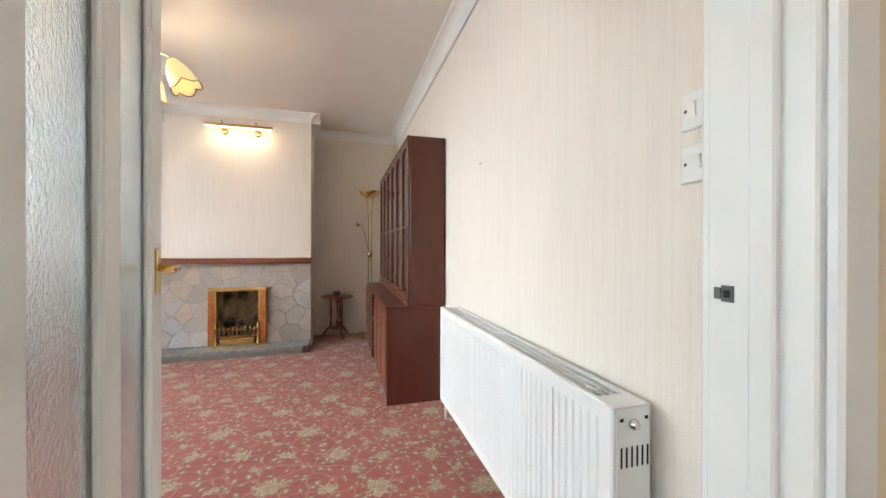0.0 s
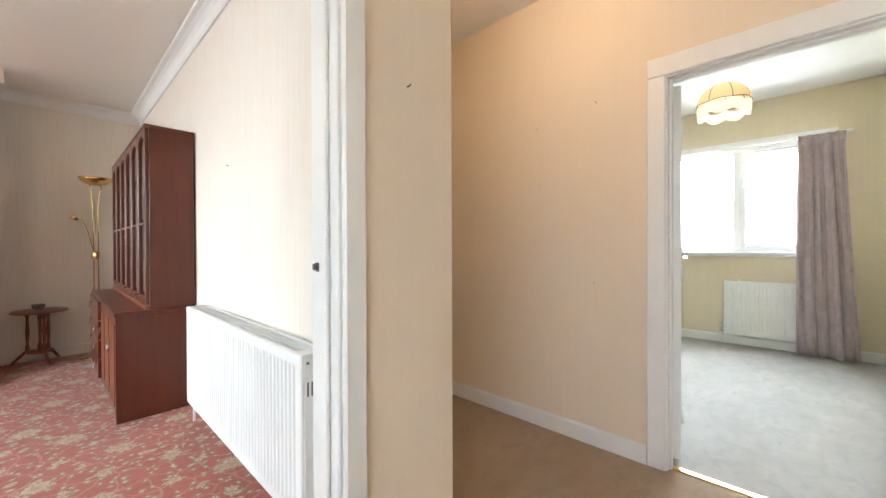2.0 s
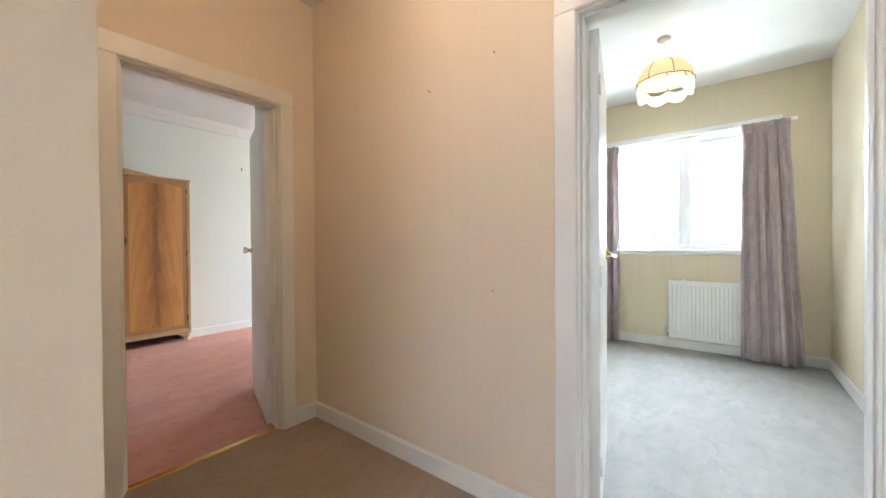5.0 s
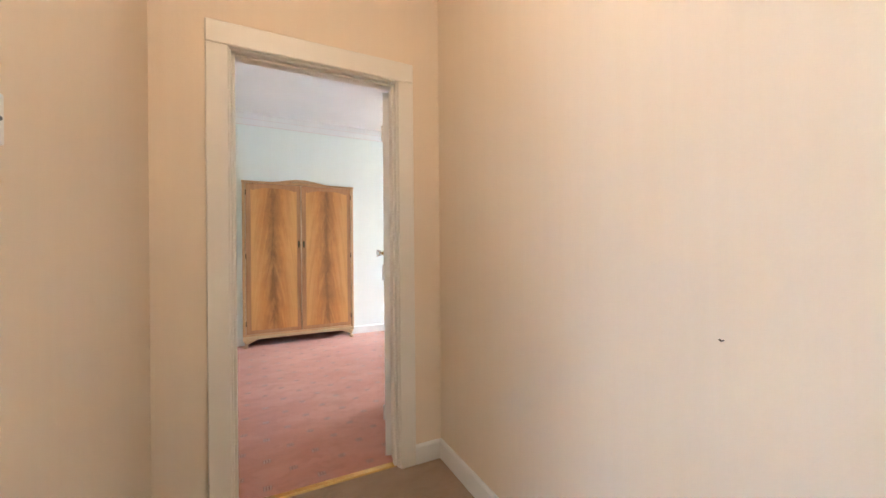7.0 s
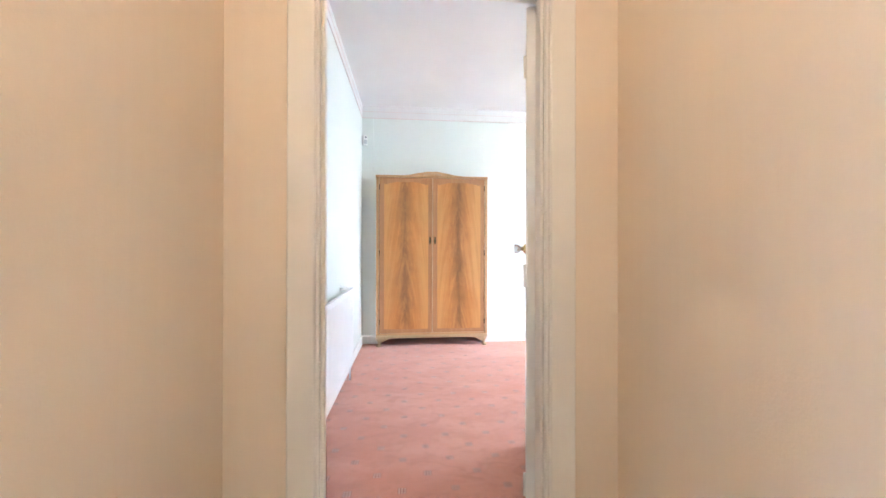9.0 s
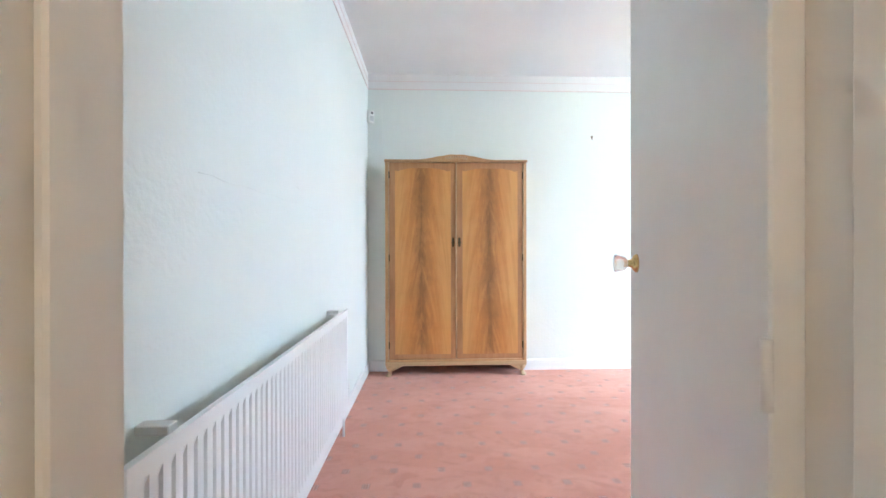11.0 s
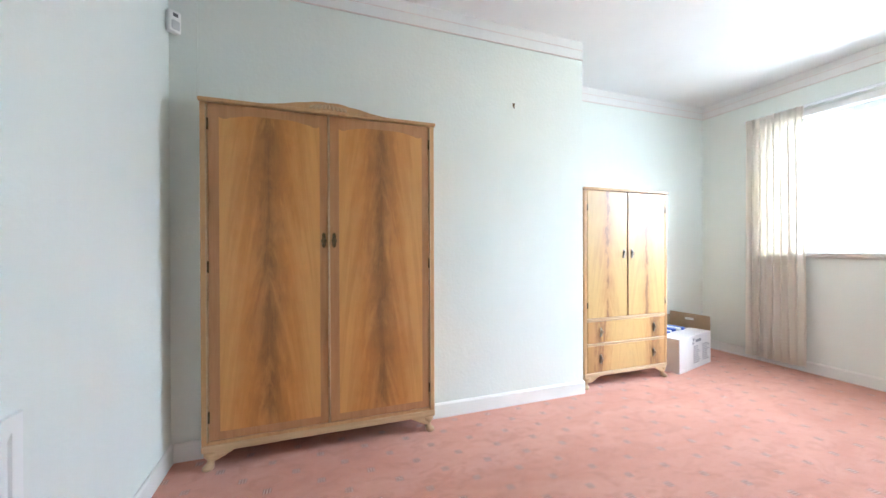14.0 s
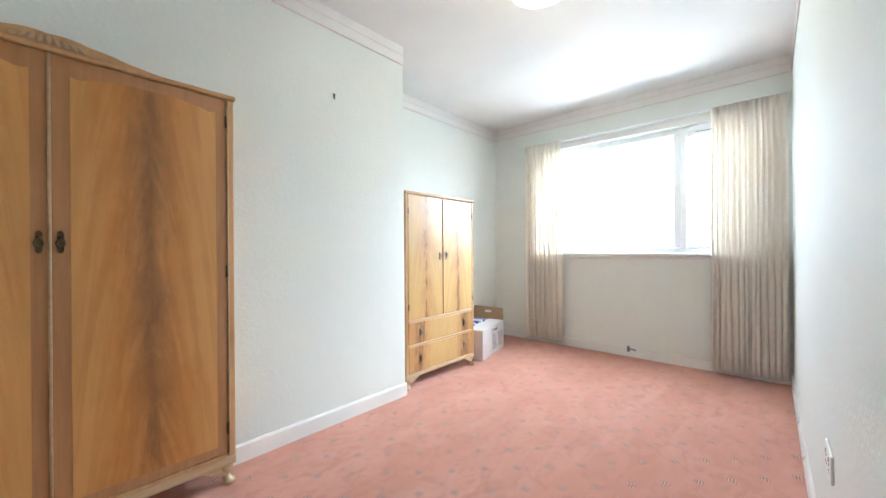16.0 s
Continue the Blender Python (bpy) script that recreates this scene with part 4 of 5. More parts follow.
# ---- lamps ----
def scalloped_pendant(label, at, drop, radius, height):
    """Ceiling rose, cord and a gored, scalloped fabric shade; origin on the ceiling."""
    p = thing("pendant_lamp", label, "ceiling lamp", at, 0, "pendant lamps")
    part("ceiling_rose", lathed([(0.050, 0.0), (0.050, -0.012), (0.036, -0.024), (0.014, -0.034), (0.0, -0.036)], 24), PLASTIC_WHITE, p, "white ceiling rose")
    part("cord", tubed([(0, 0, -0.03), (0, 0, -drop - 0.06)], 0.0035, 8), PLASTIC_WHITE, p)
    part("bulb_holder", lathed([(0.012, -drop - 0.02), (0.018, -drop - 0.04), (0.018, -drop - 0.09), (0.012, -drop - 0.10)], 14), PLASTIC_WHITE, p)
    gores = 7

    def bulge(a, z, r):
        k = abs(math.cos(a * gores / 2))
        return r * (1 - 0.07 * (1 - k) ** 0 * (1 - abs(math.sin(a * gores / 2)) ** 0.6)), z

    prof = [(0.05, 0.0), (0.35, -0.03), (0.62, -0.12), (0.85, -0.30), (0.97, -0.50), (1.0, -0.66)]
    prof2 = [(1.0, -0.67), (0.99, -0.85), (0.95, -1.0)]

    def scallop_low(a, z, r):
        s = abs(math.sin(a * gores / 2))
        if z < -0.6 * height - drop:
            z -= 0.20 * height * s - 0.06 * height
        return bulge(a, z, r)

    def scallop_hem(a, z, r):
        s = abs(math.sin(a * gores / 2))
        return bulge(a, z - 0.10 * height * s, r)

    up = lathed([(r * radius, z * height * 0.9 - drop) for r, z in prof], 96, warp=scallop_low)
    low = lathed([(r * radius * 0.985, z * height * 0.9 - drop) for r, z in prof2], 96, warp=scallop_hem)
    for bm in (up, low):
        bmesh.ops.delete(bm, geom=[f for f in bm.faces if len(f.verts) > 4], context="FACES_ONLY")
    shade = part("shade", up, SHADE_CLOTH, p, "cream scalloped fabric shade")
    part("skirt", low, LIT_SHADE, shade, "pale glowing scalloped skirt")
    for k in range(gores):
        a = 2 * math.pi * k / gores
        pts = [((r * radius * 0.94) * math.cos(a), (r * radius * 0.94) * math.sin(a), z * height * 0.9 - drop) for r, z in prof]
        part("rib", tubed(pts, 0.0035, 6), AGED_BRASS, shade, "dark piping")
    hem = []
    for i in range(97):
        a = 2 * math.pi * i / 96
        r, z = scallop_low(a, -0.66 * height * 0.9 - drop, radius)
        hem.append((r * 1.004 * math.cos(a), r * 1.004 * math.sin(a), z))
    part("hem_piping", tubed(hem, 0.0032, 6), AGED_BRASS, shade, "dark piping")
    return p


scalloped_pendant("cream scalloped fabric pendant lamp with dark piping", (4.15, -0.06, G_CEIL), 0.17, 0.205, 0.30)
op = thing("ceiling_lamp", "round lit opal glass lamp close to the bedroom ceiling", "ceiling lamp", (3.50, 3.58, B_CEIL))
part("ceiling_plate", lathed([(0.075, 0.0), (0.075, -0.02), (0.06, -0.03), (0.0, -0.03)], 28), PLASTIC_WHITE, op, "white ceiling plate")
bowl = lathed([(0.10, -0.02), (0.17, -0.05), (0.20, -0.10), (0.195, -0.15), (0.16, -0.20), (0.10, -0.23), (0.03, -0.242), (0.0, -0.243)], 36)
part("shade", bowl, OPAL, op, "opal glass bowl")

ch = thing("chandelier", "lit brass pendant with tulip glass shades on a chain", "ceiling lamp", (-1.17, 2.68, L_CEIL))
part("ceiling_rose", lathed([(0.055, 0.0), (0.055, -0.008), (0.045, -0.018), (0.015, -0.032), (0.008, -0.05), (0.0, -0.052)], 24), BRASS, ch, "brass ceiling rose")
for i in range(9):
    z = -0.055 - i * 0.024
    ring = [(0.009 * math.cos(a) * (1 if i % 2 else 0), 0.009 * math.cos(a) * (0 if i % 2 else 1), z - 0.012 + 0.017 * math.sin(a)) for a in [2 * math.pi * k / 10 for k in range(11)]]
    part("chain_link", tubed(ring, 0.0028, 6), BRASS, ch)
part("body", lathed([(0.0, -0.26), (0.012, -0.27), (0.02, -0.30), (0.045, -0.33), (0.05, -0.345), (0.03, -0.37), (0.014, -0.39), (0.0, -0.40)], 18), BRASS, ch, "turned brass body")
for k in range(3):
    a = radians(-10 + 120 * k)
    cx, cy = math.cos(a), math.sin(a)
    arm = part("arm", tubed([(0.03 * cx, 0.03 * cy, -0.345), (0.08 * cx, 0.08 * cy, -0.325), (0.12 * cx, 0.12 * cy, -0.345), (0.135 * cx, 0.135 * cy, -0.375)], 0.006, 8), BRASS, ch)
    tilt = Matrix.Rotation(a, 4, "Z") @ Matrix.Rotation(radians(-28), 4, "Y")
    tip = (0.135 * cx, 0.135 * cy, -0.37)

    def petal(ang, z, r):
        s = abs(math.sin(ang * 2.5))
        return r * (1 + 0.05 * s), z - (0.03 * s if z < -0.12 else 0)

    bm = lathed([(0.022, 0.0), (0.034, -0.02), (0.055, -0.06), (0.066, -0.10), (0.072, -0.14), (0.080, -0.165)], 40, tip, tilt, petal)
    bmesh.ops.delete(bm, geom=[q for q in bm.faces if len(q.verts) > 4], context="FACES_ONLY")
    sh = part("shade", bm, LIT_GLASS, ch, "amber-edged tulip glass shade")
    sh.modifiers.new("thick", "SOLIDIFY").thickness = 0.003
    rim = []
    for i in range(41):
        q = 2 * math.pi * i / 40
        r, z = petal(q, -0.165, 0.081)
        rim.append(tilt @ Vector((r * math.cos(q), r * math.sin(q), z)) + Vector(tip))
    part("rim", tubed(rim, 0.003, 6), AGED_BRASS, sh, "amber rim")
    part("cup", lathed([(0.0, 0.012), (0.022, 0.008), (0.026, -0.008), (0.023, -0.02)], 16, tip, tilt), BRASS, arm)

pl = thing("picture_light", "lit brass picture light with two tubes on the chimney breast", "wall lamp", (-1.08, 4.50, 2.43))
part("trough", prismed([(-0.165, -0.010), (-0.150, 0.022), (-0.120, 0.034), (-0.090, 0.022), (-0.088, 0.018), (-0.120, 0.028), (-0.146, 0.018), (-0.160, -0.010)], "x", -0.33, 0.33), BRASS, pl, "long brass reflector")
for x0, x1 in ((-0.315, -0.02), (0.02, 0.315)):
    part("tube", tubed([(x0, -0.125, 0.004), (x1, -0.125, 0.004)], 0.011, 10), LIT_TUBE, pl, "lit strip bulb")
for x in (-0.165, 0.165):
    part("arm", tubed([(x, -0.004, -0.025), (x, -0.06, -0.02), (x, -0.10, 0.03), (x, -0.12, 0.06), (x, -0.122, 0.03)], 0.006, 8), BRASS, pl)
    part("mount", lathed([(0.036, 0.0), (0.036, 0.006), (0.024, 0.016), (0.0, 0.02)], 18, (x, 0.0, -0.025), Matrix.Rotation(radians(90), 4, "X")), BRASS, pl, "round brass wall mount")

fl_ = thing("floor_lamp", "slim brass uplighter floor lamp with a reading arm", "floor lamp", (0.33, 4.80, 0))
part("base", lathed([(0.14, 0.0), (0.14, 0.012), (0.10, 0.026), (0.03, 0.034), (0.0, 0.035)], 28), BRASS, fl_, "round brass base")
for x in (-0.018, 0.018):
    part("pole", tubed([(x, 0, 0.03), (x, 0, 1.55), (x * 1.8, 0, 1.72), (x * 2.4, 0, 1.79)], 0.007, 10), BRASS, fl_)
dish = lathed([(0.03, 1.785), (0.08, 1.80), (0.125, 1.84), (0.135, 1.865), (0.128, 1.866), (0.075, 1.812), (0.0, 1.80)], 28)
part("dish", dish, BRASS, fl_, "shallow brass uplighter dish")
part("collar", lathed([(0.03, 1.02), (0.036, 1.03), (0.036, 1.09), (0.03, 1.10)], 14), BRASS, fl_)
part("reading_arm", tubed([(0, -0.03, 1.07), (-0.03, -0.03, 1.14), (-0.06, -0.03, 1.30), (-0.10, -0.03, 1.42), (-0.15, -0.03, 1.44)], 0.005, 8), BRASS, fl_)
part("reading_head", lathed([(0.012, 0.03), (0.022, 0.02), (0.036, -0.012), (0.030, -0.010), (0.0, 0.015)], 16, (-0.16, -0.03, 1.435), Matrix.Rotation(radians(25), 4, "Y")), BRASS, fl_, "small brass reading head")


# ---- bedroom furniture ----
VENEER = ((0.62, 0.315, 0.098), (0.54, 0.23, 0.057), (0.25, 0.108, 0.038))
PALE_VENEER = ((0.58, 0.38, 0.15), (0.48, 0.27, 0.10), (0.26, 0.13, 0.055))


def cabriole(parent, x, y, sx, sy, h, mat):
    """A short bowed foot that swells at the knee and ends in a pad."""
    rows = [(0.0, 0.024, 0.016), (0.006, 0.029, 0.017), (0.018, 0.028, 0.015), (0.028, 0.020, 0.010), (0.042, 0.018, 0.005), (0.056, 0.026, 0.004), (0.072, 0.038, 0.004), (h - 0.010, 0.043, 0.0), (h, 0.040, -0.004)]
    bm = bmesh.new()
    rings = []
    for z, r, out in rows:
        cx, cy = x + sx * out, y + sy * out
        rings.append([bm.verts.new((cx + r * math.cos(a), cy + r * math.sin(a), z)) for a in [2 * math.pi * k / 12 for k in range(12)]])
    for a, c in zip(rings, rings[1:]):
        for k in range(12):
            bm.faces.new((a[k], a[(k + 1) % 12], c[(k + 1) % 12], c[k])).smooth = True
    bm.faces.new(rings[0][::-1])
    bm.faces.new(rings[-1])
    leg = part("leg", bm, mat, parent, "short bowed cabriole foot")
    wing = [(0, h), (0, h - 0.050), (-0.030 * sx, h - 0.046), (-0.050 * sx, h - 0.034), (-0.066 * sx, h - 0.030), (-0.080 * sx, h - 0.018), (-0.098 * sx, h - 0.013), (-0.104 * sx, h)]
    front = y + sy * 0.036
    lo, hi = sorted((front, front - sy * 0.028))
    part("bracket", prismed([(x + u, v) for u, v in wing], "y", lo, hi), mat, leg, "scrolled foot bracket")


def ring_pull(parent, x, y, z, mat, plate_h=0.06):
    """Shaped backplate with a drop ring, on a face towards -y."""
    o = [(0.014 * math.cos(a) * (1 + 0.35 * math.cos(2 * a + math.pi)), plate_h / 2 * math.sin(a)) for a in [2 * math.pi * k / 20 for k in range(20)]]
    pl_ = part("handle", prismed([(x + u, z + v) for u, v in o], "y", y - 0.004, y), mat, parent, "aged brass drop handle")
    m = Matrix.Rotation(radians(90), 4, "X")
    part("boss", lathed([(0.009, 0.0), (0.008, 0.010), (0.0, 0.014)], 10, (x, y - 0.003, z + plate_h * 0.2), m), mat, pl_)
    ring = [(x + 0.012 * math.sin(a), y - 0.012 - 0.004 * math.cos(a), z - 0.004 + 0.015 * math.cos(a)) for a in [2 * math.pi * k / 14 for k in range(15)]]
    part("ring", tubed(ring, 0.0028, 6), mat, pl_)


def bow_top(x0, x1, z0, z1, dip, n_=28):
    """A leaf outline with a serpentine top edge that is lower towards the corners."""
    o = [(x0, z0), (x1, z0)]
    for i in range(n_ + 1):
        u = 1 - i / n_
        k = abs(2 * u - 1)
        o.append((x0 + (x1 - x0) * u, z1 - dip * (0.5 - 0.5 * math.cos(math.pi * min(1, max(0, (k - 0.35) / 0.55)))) - (0.008 * math.sin(math.pi * max(0, (k - 0.8) / 0.2)) if k > 0.8 else 0)))
    return o


wr = thing("wardrobe", "two-door figured walnut wardrobe with a carved top, set in a recess", "wardrobe", (1.697, 4.70, 0))
W, FR = 0.635, -0.03
part("carcass", boxed(-0.590, 0.590, 0.0, 0.56, 0.115, 1.86, bevel=0.002), WALNUT_RAIL, wr)
for s in (-1, 1):
    st_ = bmesh.new()
    lo, hi = sorted((s * (W - 0.035), s * W))
    box(st_, lo, hi, FR, 0.118, 0.125, 1.915, 0.008, 3)
    stile = part("side_stile", st_, WALNUT_RAIL, wr, "rounded walnut corner post")
    xc = s * (W - 0.030)
    part("bead", tubed([(xc, FR - 0.001, 0.15), (xc, FR - 0.001, 1.90)], 0.004, 6), BLEACHED, stile)
part("plinth", boxed(-W, W, FR - 0.004, 0.118, 0.095, 0.135, bevel=0.006, seg=2), BLEACHED, wr, "bleached walnut bottom rail")
part("plinth_fascia", boxed(-W + 0.035, W - 0.035, FR, 0.0, 0.135, 0.152), WALNUT_RAIL, wr)
cor = bmesh.new()
box(cor, -W - 0.006, W + 0.006, FR - 0.014, 0.12, 1.915, 1.936, 0.007, 3)
part("cornice", cor, WALNUT_RAIL, wr, "moulded walnut cornice")
ped = [(-0.33, 1.936), (0.33, 1.936)]
for i in range(41):
    u = 0.33 - 0.66 * i / 40
    k = abs(u) / 0.33
    ped.append((u, 1.9365 + 0.042 * (0.5 + 0.5 * math.cos(math.pi * k)) ** 0.8 + 0.006 * abs(math.sin(k * 9)) * (1 - k)))
pd = part("pediment", prismed(ped, "y", FR - 0.010, 0.02), WALNUT_RAIL, wr, "low shaped walnut pediment")
rnd = random.Random(4)
for k in range(-4, 5):
    x = k * 0.022
    z = 1.957 - abs(k) * 0.0022
    mm = Matrix.Rotation(radians(-k * 14), 4, "Y") @ Matrix.Diagonal((1, 0.7, 1.5, 1))
    part("carved_leaf", lathed([(0.0, -0.012), (0.008, -0.007), (0.010, 0.0), (0.007, 0.008), (0.0, 0.013)], 8, (x, FR - 0.011, z), mm), BLEACHED, pd, "bleached carved leaf")
for s in (-1, 1):
    x0, x1 = (-W + 0.037, -0.004) if s < 0 else (0.004, W - 0.037)
    door = part("door", boxed(x0, x1, FR, -0.002, 0.155, 1.912, bevel=0.003), WALNUT_BAND, wr, "figured walnut door with crossbanding")
    cx = (x0 + x1) / 2 + (-0.01 if s < 0 else 0.0)
    leaf_mat = figured("figured_walnut_leaf", cx, 0.24, *VENEER)
    part("veneer_panel", prismed(bow_top(x0 + 0.052, x1 - 0.045, 0.20, 1.86, 0.020), "y", FR - 0.0022, FR + 0.004), leaf_mat, door, "book-matched figured walnut panel")
    ring_pull(door, s * 0.028, FR - 0.001, 1.20, AGED_BRASS, 0.085)
    for z in (0.28, 1.06, 1.80):
        part("hinge", tubed([(s * (W - 0.037), FR - 0.003, z - 0.03), (s * (W - 0.037), FR - 0.003, z + 0.03)], 0.005, 8), AGED_BRASS, door, "dark brass hinge")
part("centre_bead", tubed([(0, FR - 0.002, 0.158), (0, FR - 0.002, 1.91)], 0.0055, 8), BLEACHED, wr, "rounded centre bead")
for s in (-1, 1):
    cabriole(wr, s * (W - 0.045), FR + 0.035, s, -1, 0.10, BLEACHED)
    cabriole(wr, s * (W - 0.09), 0.50, s, 1, 0.118, BLEACHED)

tb = thing("tallboy", "figured walnut tallboy with two doors over two drawers", "cupboard", (4.129, 4.90, 0))
W, FR = 0.455, -0.028
part("carcass", boxed(-W + 0.01, W - 0.01, 0.0, 0.43, 0.115, 1.615, bevel=0.002), WALNUT_RAIL, tb)
for s in (-1, 1):
    lo, hi = sorted((s * (W - 0.028), s * W))
    part("side_stile", boxed(lo, hi, FR, 0.43, 0.12, 1.62, bevel=0.007, seg=3), WALNUT_RAIL, tb)
part("top", boxed(-W - 0.006, W + 0.006, FR - 0.012, 0.435, 1.62, 1.645, bevel=0.008, seg=3), WALNUT_RAIL, tb, "moulded walnut top")
for z0, z1 in ((0.095, 0.125), (0.345, 0.365), (0.545, 0.570)):
    part("rail", boxed(-W + (0 if z0 < 0.1 else 0.028), W - (0 if z0 < 0.1 else 0.028), FR - 0.003, 0.0, z0, z1, bevel=0.004), BLEACHED, tb, "bleached walnut rail")
for s in (-1, 1):
    x0, x1 = (-W + 0.030, -0.004) if s < 0 else (0.004, W - 0.030)
    door = part("door", boxed(x0, x1, FR, -0.002, 0.573, 1.618, bevel=0.003), figured("pale_figured_walnut_leaf", (x0 + x1) / 2, 0.20, *PALE_VENEER, 0.36, [(-0.05, PALE_VENEER[2]), (0.08, PALE_VENEER[1]), (0.28, tuple((p + q) / 2 for p, q in zip(PALE_VENEER[0], PALE_VENEER[1]))), (0.6, PALE_VENEER[0])], 1.3, 0.2), tb, "glossy figured walnut door")
    ring_pull(door, s * 0.045, FR - 0.001, 1.10, WORN_CHROME, 0.078)
    for z in (0.68, 1.48):
        part("hinge", tubed([(s * (W - 0.029), FR - 0.003, z - 0.025), (s * (W - 0.029), FR - 0.003, z + 0.025)], 0.0045, 8), AGED_BRASS, door)
    cabriole(tb, s * (W - 0.04), FR + 0.035, s, -1, 0.10, BLEACHED)
    cabriole(tb, s * (W - 0.06), 0.38, s, 1, 0.118, BLEACHED)
part("centre_bead", tubed([(0, FR - 0.002, 0.575), (0, FR - 0.002, 1.616)], 0.0045, 8), WALNUT_BAND, tb)
DRAWER_VENEER = figured("figured_walnut_drawer", 0.0, 0.40, PALE_VENEER[2], PALE_VENEER[1], PALE_VENEER[0], 0.36, [(0.15, PALE_VENEER[0]), (0.40, PALE_VENEER[0]), (0.62, PALE_VENEER[1]), (0.75, PALE_VENEER[2]), (0.92, PALE_VENEER[1])], 1.2)
for z0, z1 in ((0.127, 0.343), (0.367, 0.543)):
    dr = part("drawer", boxed(-W + 0.031, W - 0.031, FR, -0.002, z0, z1, bevel=0.003), DRAWER_VENEER, tb, "figured walnut drawer front")
    for s in (-1, 1):
        ring_pull(dr, s * 0.29, FR - 0.001, (z0 + z1) / 2, WORN_CHROME, 0.078)

# ---- cardboard box ----
cb = thing("cardboard_box", "open white printed cardboard box with a raised brown flap", "box", (5.00, 5.13, 0), 14)
HX, HY, HZ = 0.33, 0.19, 0.31
for name, dims in (("side", (-HX, HX, -HY, -HY + 0.005, 0, HZ)), ("side", (-HX, HX, HY - 0.005, HY, 0, HZ)), ("side", (-HX, -HX + 0.005, -HY + 0.005, HY - 0.005, 0, HZ)), ("side", (HX - 0.005, HX, -HY + 0.005, HY - 0.005, 0, HZ))):
    part(name, boxed(*dims), CARD_WHITE, cb, "white printed side")
part("base", boxed(-HX + 0.005, HX - 0.005, -HY + 0.005, HY - 0.005, 0.001, 0.006), CARD, cb)
fo = [(-HY, HZ), (HY, HZ), (HY - 0.004, HZ + 0.155), (-HY + 0.004, HZ + 0.145)]
flap = part("flap", prismed(fo, "x", HX - 0.005, HX), CARD, cb, "raised brown cardboard flap")
hole = [(0.042 * max(-1, min(1, math.cos(a) * 1.6)), HZ + 0.095 + 0.013 * math.sin(a)) for a in [2 * math.pi * k / 24 for k in range(24)]]
part("hand_hole", prismed(hole, "x", HX - 0.0065, HX - 0.0052), PLASTIC_WHITE, flap, "pale slotted hand hole")
part("flap", prismed([(-0.05, HZ), (HX - 0.01, HZ), (HX - 0.014, HZ + 0.12), (-0.05, HZ + 0.12)], "y", HY - 0.005, HY), CARD, cb, "raised brown rear flap")
part("flap", prismed([(-HX, -HY, ), (HX, -HY), (HX, -HY + 0.18), (-HX, -HY + 0.20)], "z", HZ, HZ + 0.004), CARD_WHITE, cb, "white folded top flap")
rnd = random.Random(7)
for k in range(5):
    x = -0.16 + 0.07 * k
    part("contents", boxed(x, x + 0.06, 0.0 + rnd.uniform(-0.02, 0.02), 0.15, HZ - 0.05, HZ + 0.015 + rnd.uniform(0, 0.03), bevel=0.004), PLASTIC_WHITE if k % 2 else BLUE_INK, cb, "blue and white packed paper")
part("logo", prismed([(-0.07, 0.285), (-0.025, 0.285), (-0.065, 0.245), (-0.02, 0.245), (-0.04, 0.235), (-0.08, 0.235), (-0.05, 0.268)], "y", -HY - 0.0015, -HY - 0.0003), INK, cb, "dark slanted mark")
part("print_line", boxed(-0.005, 0.11, -HY - 0.0015, -HY - 0.0003, 0.247, 0.272), INK, cb, "dark bar of print")
for col_x, wid in ((-0.05, 0.15), (0.14, 0.16)):
    for k in range(9):
        wv = wid * rnd.uniform(0.6, 1.0)
        z = 0.205 - k * 0.019
        part("print_line", boxed(col_x, col_x + wv, -HY - 0.0015, -HY - 0.0003, z, z + 0.007), INK, cb)

# ---- small fittings of the bedroom ----
se = thing("motion_sensor", "small white alarm sensor in the wall corner", "sensor", (0.912, 4.800, 2.30), 45)
part("housing", boxed(-0.030, 0.030, -0.028, 0.012, 0.0, 0.115, bevel=0.009, seg=2), PLASTIC_WHITE, se)
part("lens", boxed(-0.020, 0.020, -0.0305, -0.027, 0.012, 0.060, bevel=0.003), plain("grey_sensor_lens", (0.5, 0.5, 0.49), 0.4), se, "grey sensor lens")
part("badge", boxed(-0.012, 0.012, -0.0295, -0.027, 0.080, 0.098), STEEL, se)

hk = thing("picture_hook", "small brass picture hook on a bare wall", "hook", (3.00, 4.83, 2.19))
part("plate", prismed([(-0.010, 0.02), (0.010, 0.02), (0.004, -0.012), (-0.004, -0.012)], "y", -0.003, 0.0), AGED_BRASS, hk)
part("hook", tubed([(0, -0.002, 0.0), (0, -0.004, -0.016), (0, -0.012, -0.020), (0, -0.014, -0.010)], 0.002, 6), AGED_BRASS, hk)


def socket(label, at, turn, wide=0.147):
    s = thing("wall_socket", label, "socket", at, turn, "sockets")
    part("faceplate", boxed(-wide / 2, wide / 2, -0.009, -0.001, -0.043, 0.043, bevel=0.004, seg=2), PLASTIC_WHITE, s)
    for x in (-0.035, 0.035):
        part("rocker", boxed(x - 0.007, x + 0.007, -0.0125, -0.009, 0.012, 0.028, bevel=0.0015), PLASTIC_WHITE, s)
        pins = bmesh.new()
        box(pins, x - 0.002, x + 0.002, -0.0098, -0.009, 0.0, 0.008)
        box(pins, x - 0.013, x - 0.007, -0.0098, -0.009, -0.020, -0.016)
        box(pins, x + 0.007, x + 0.013, -0.0098, -0.009, -0.020, -0.016)
        part("pin_holes", pins, DARK_GAP, s)
    return s


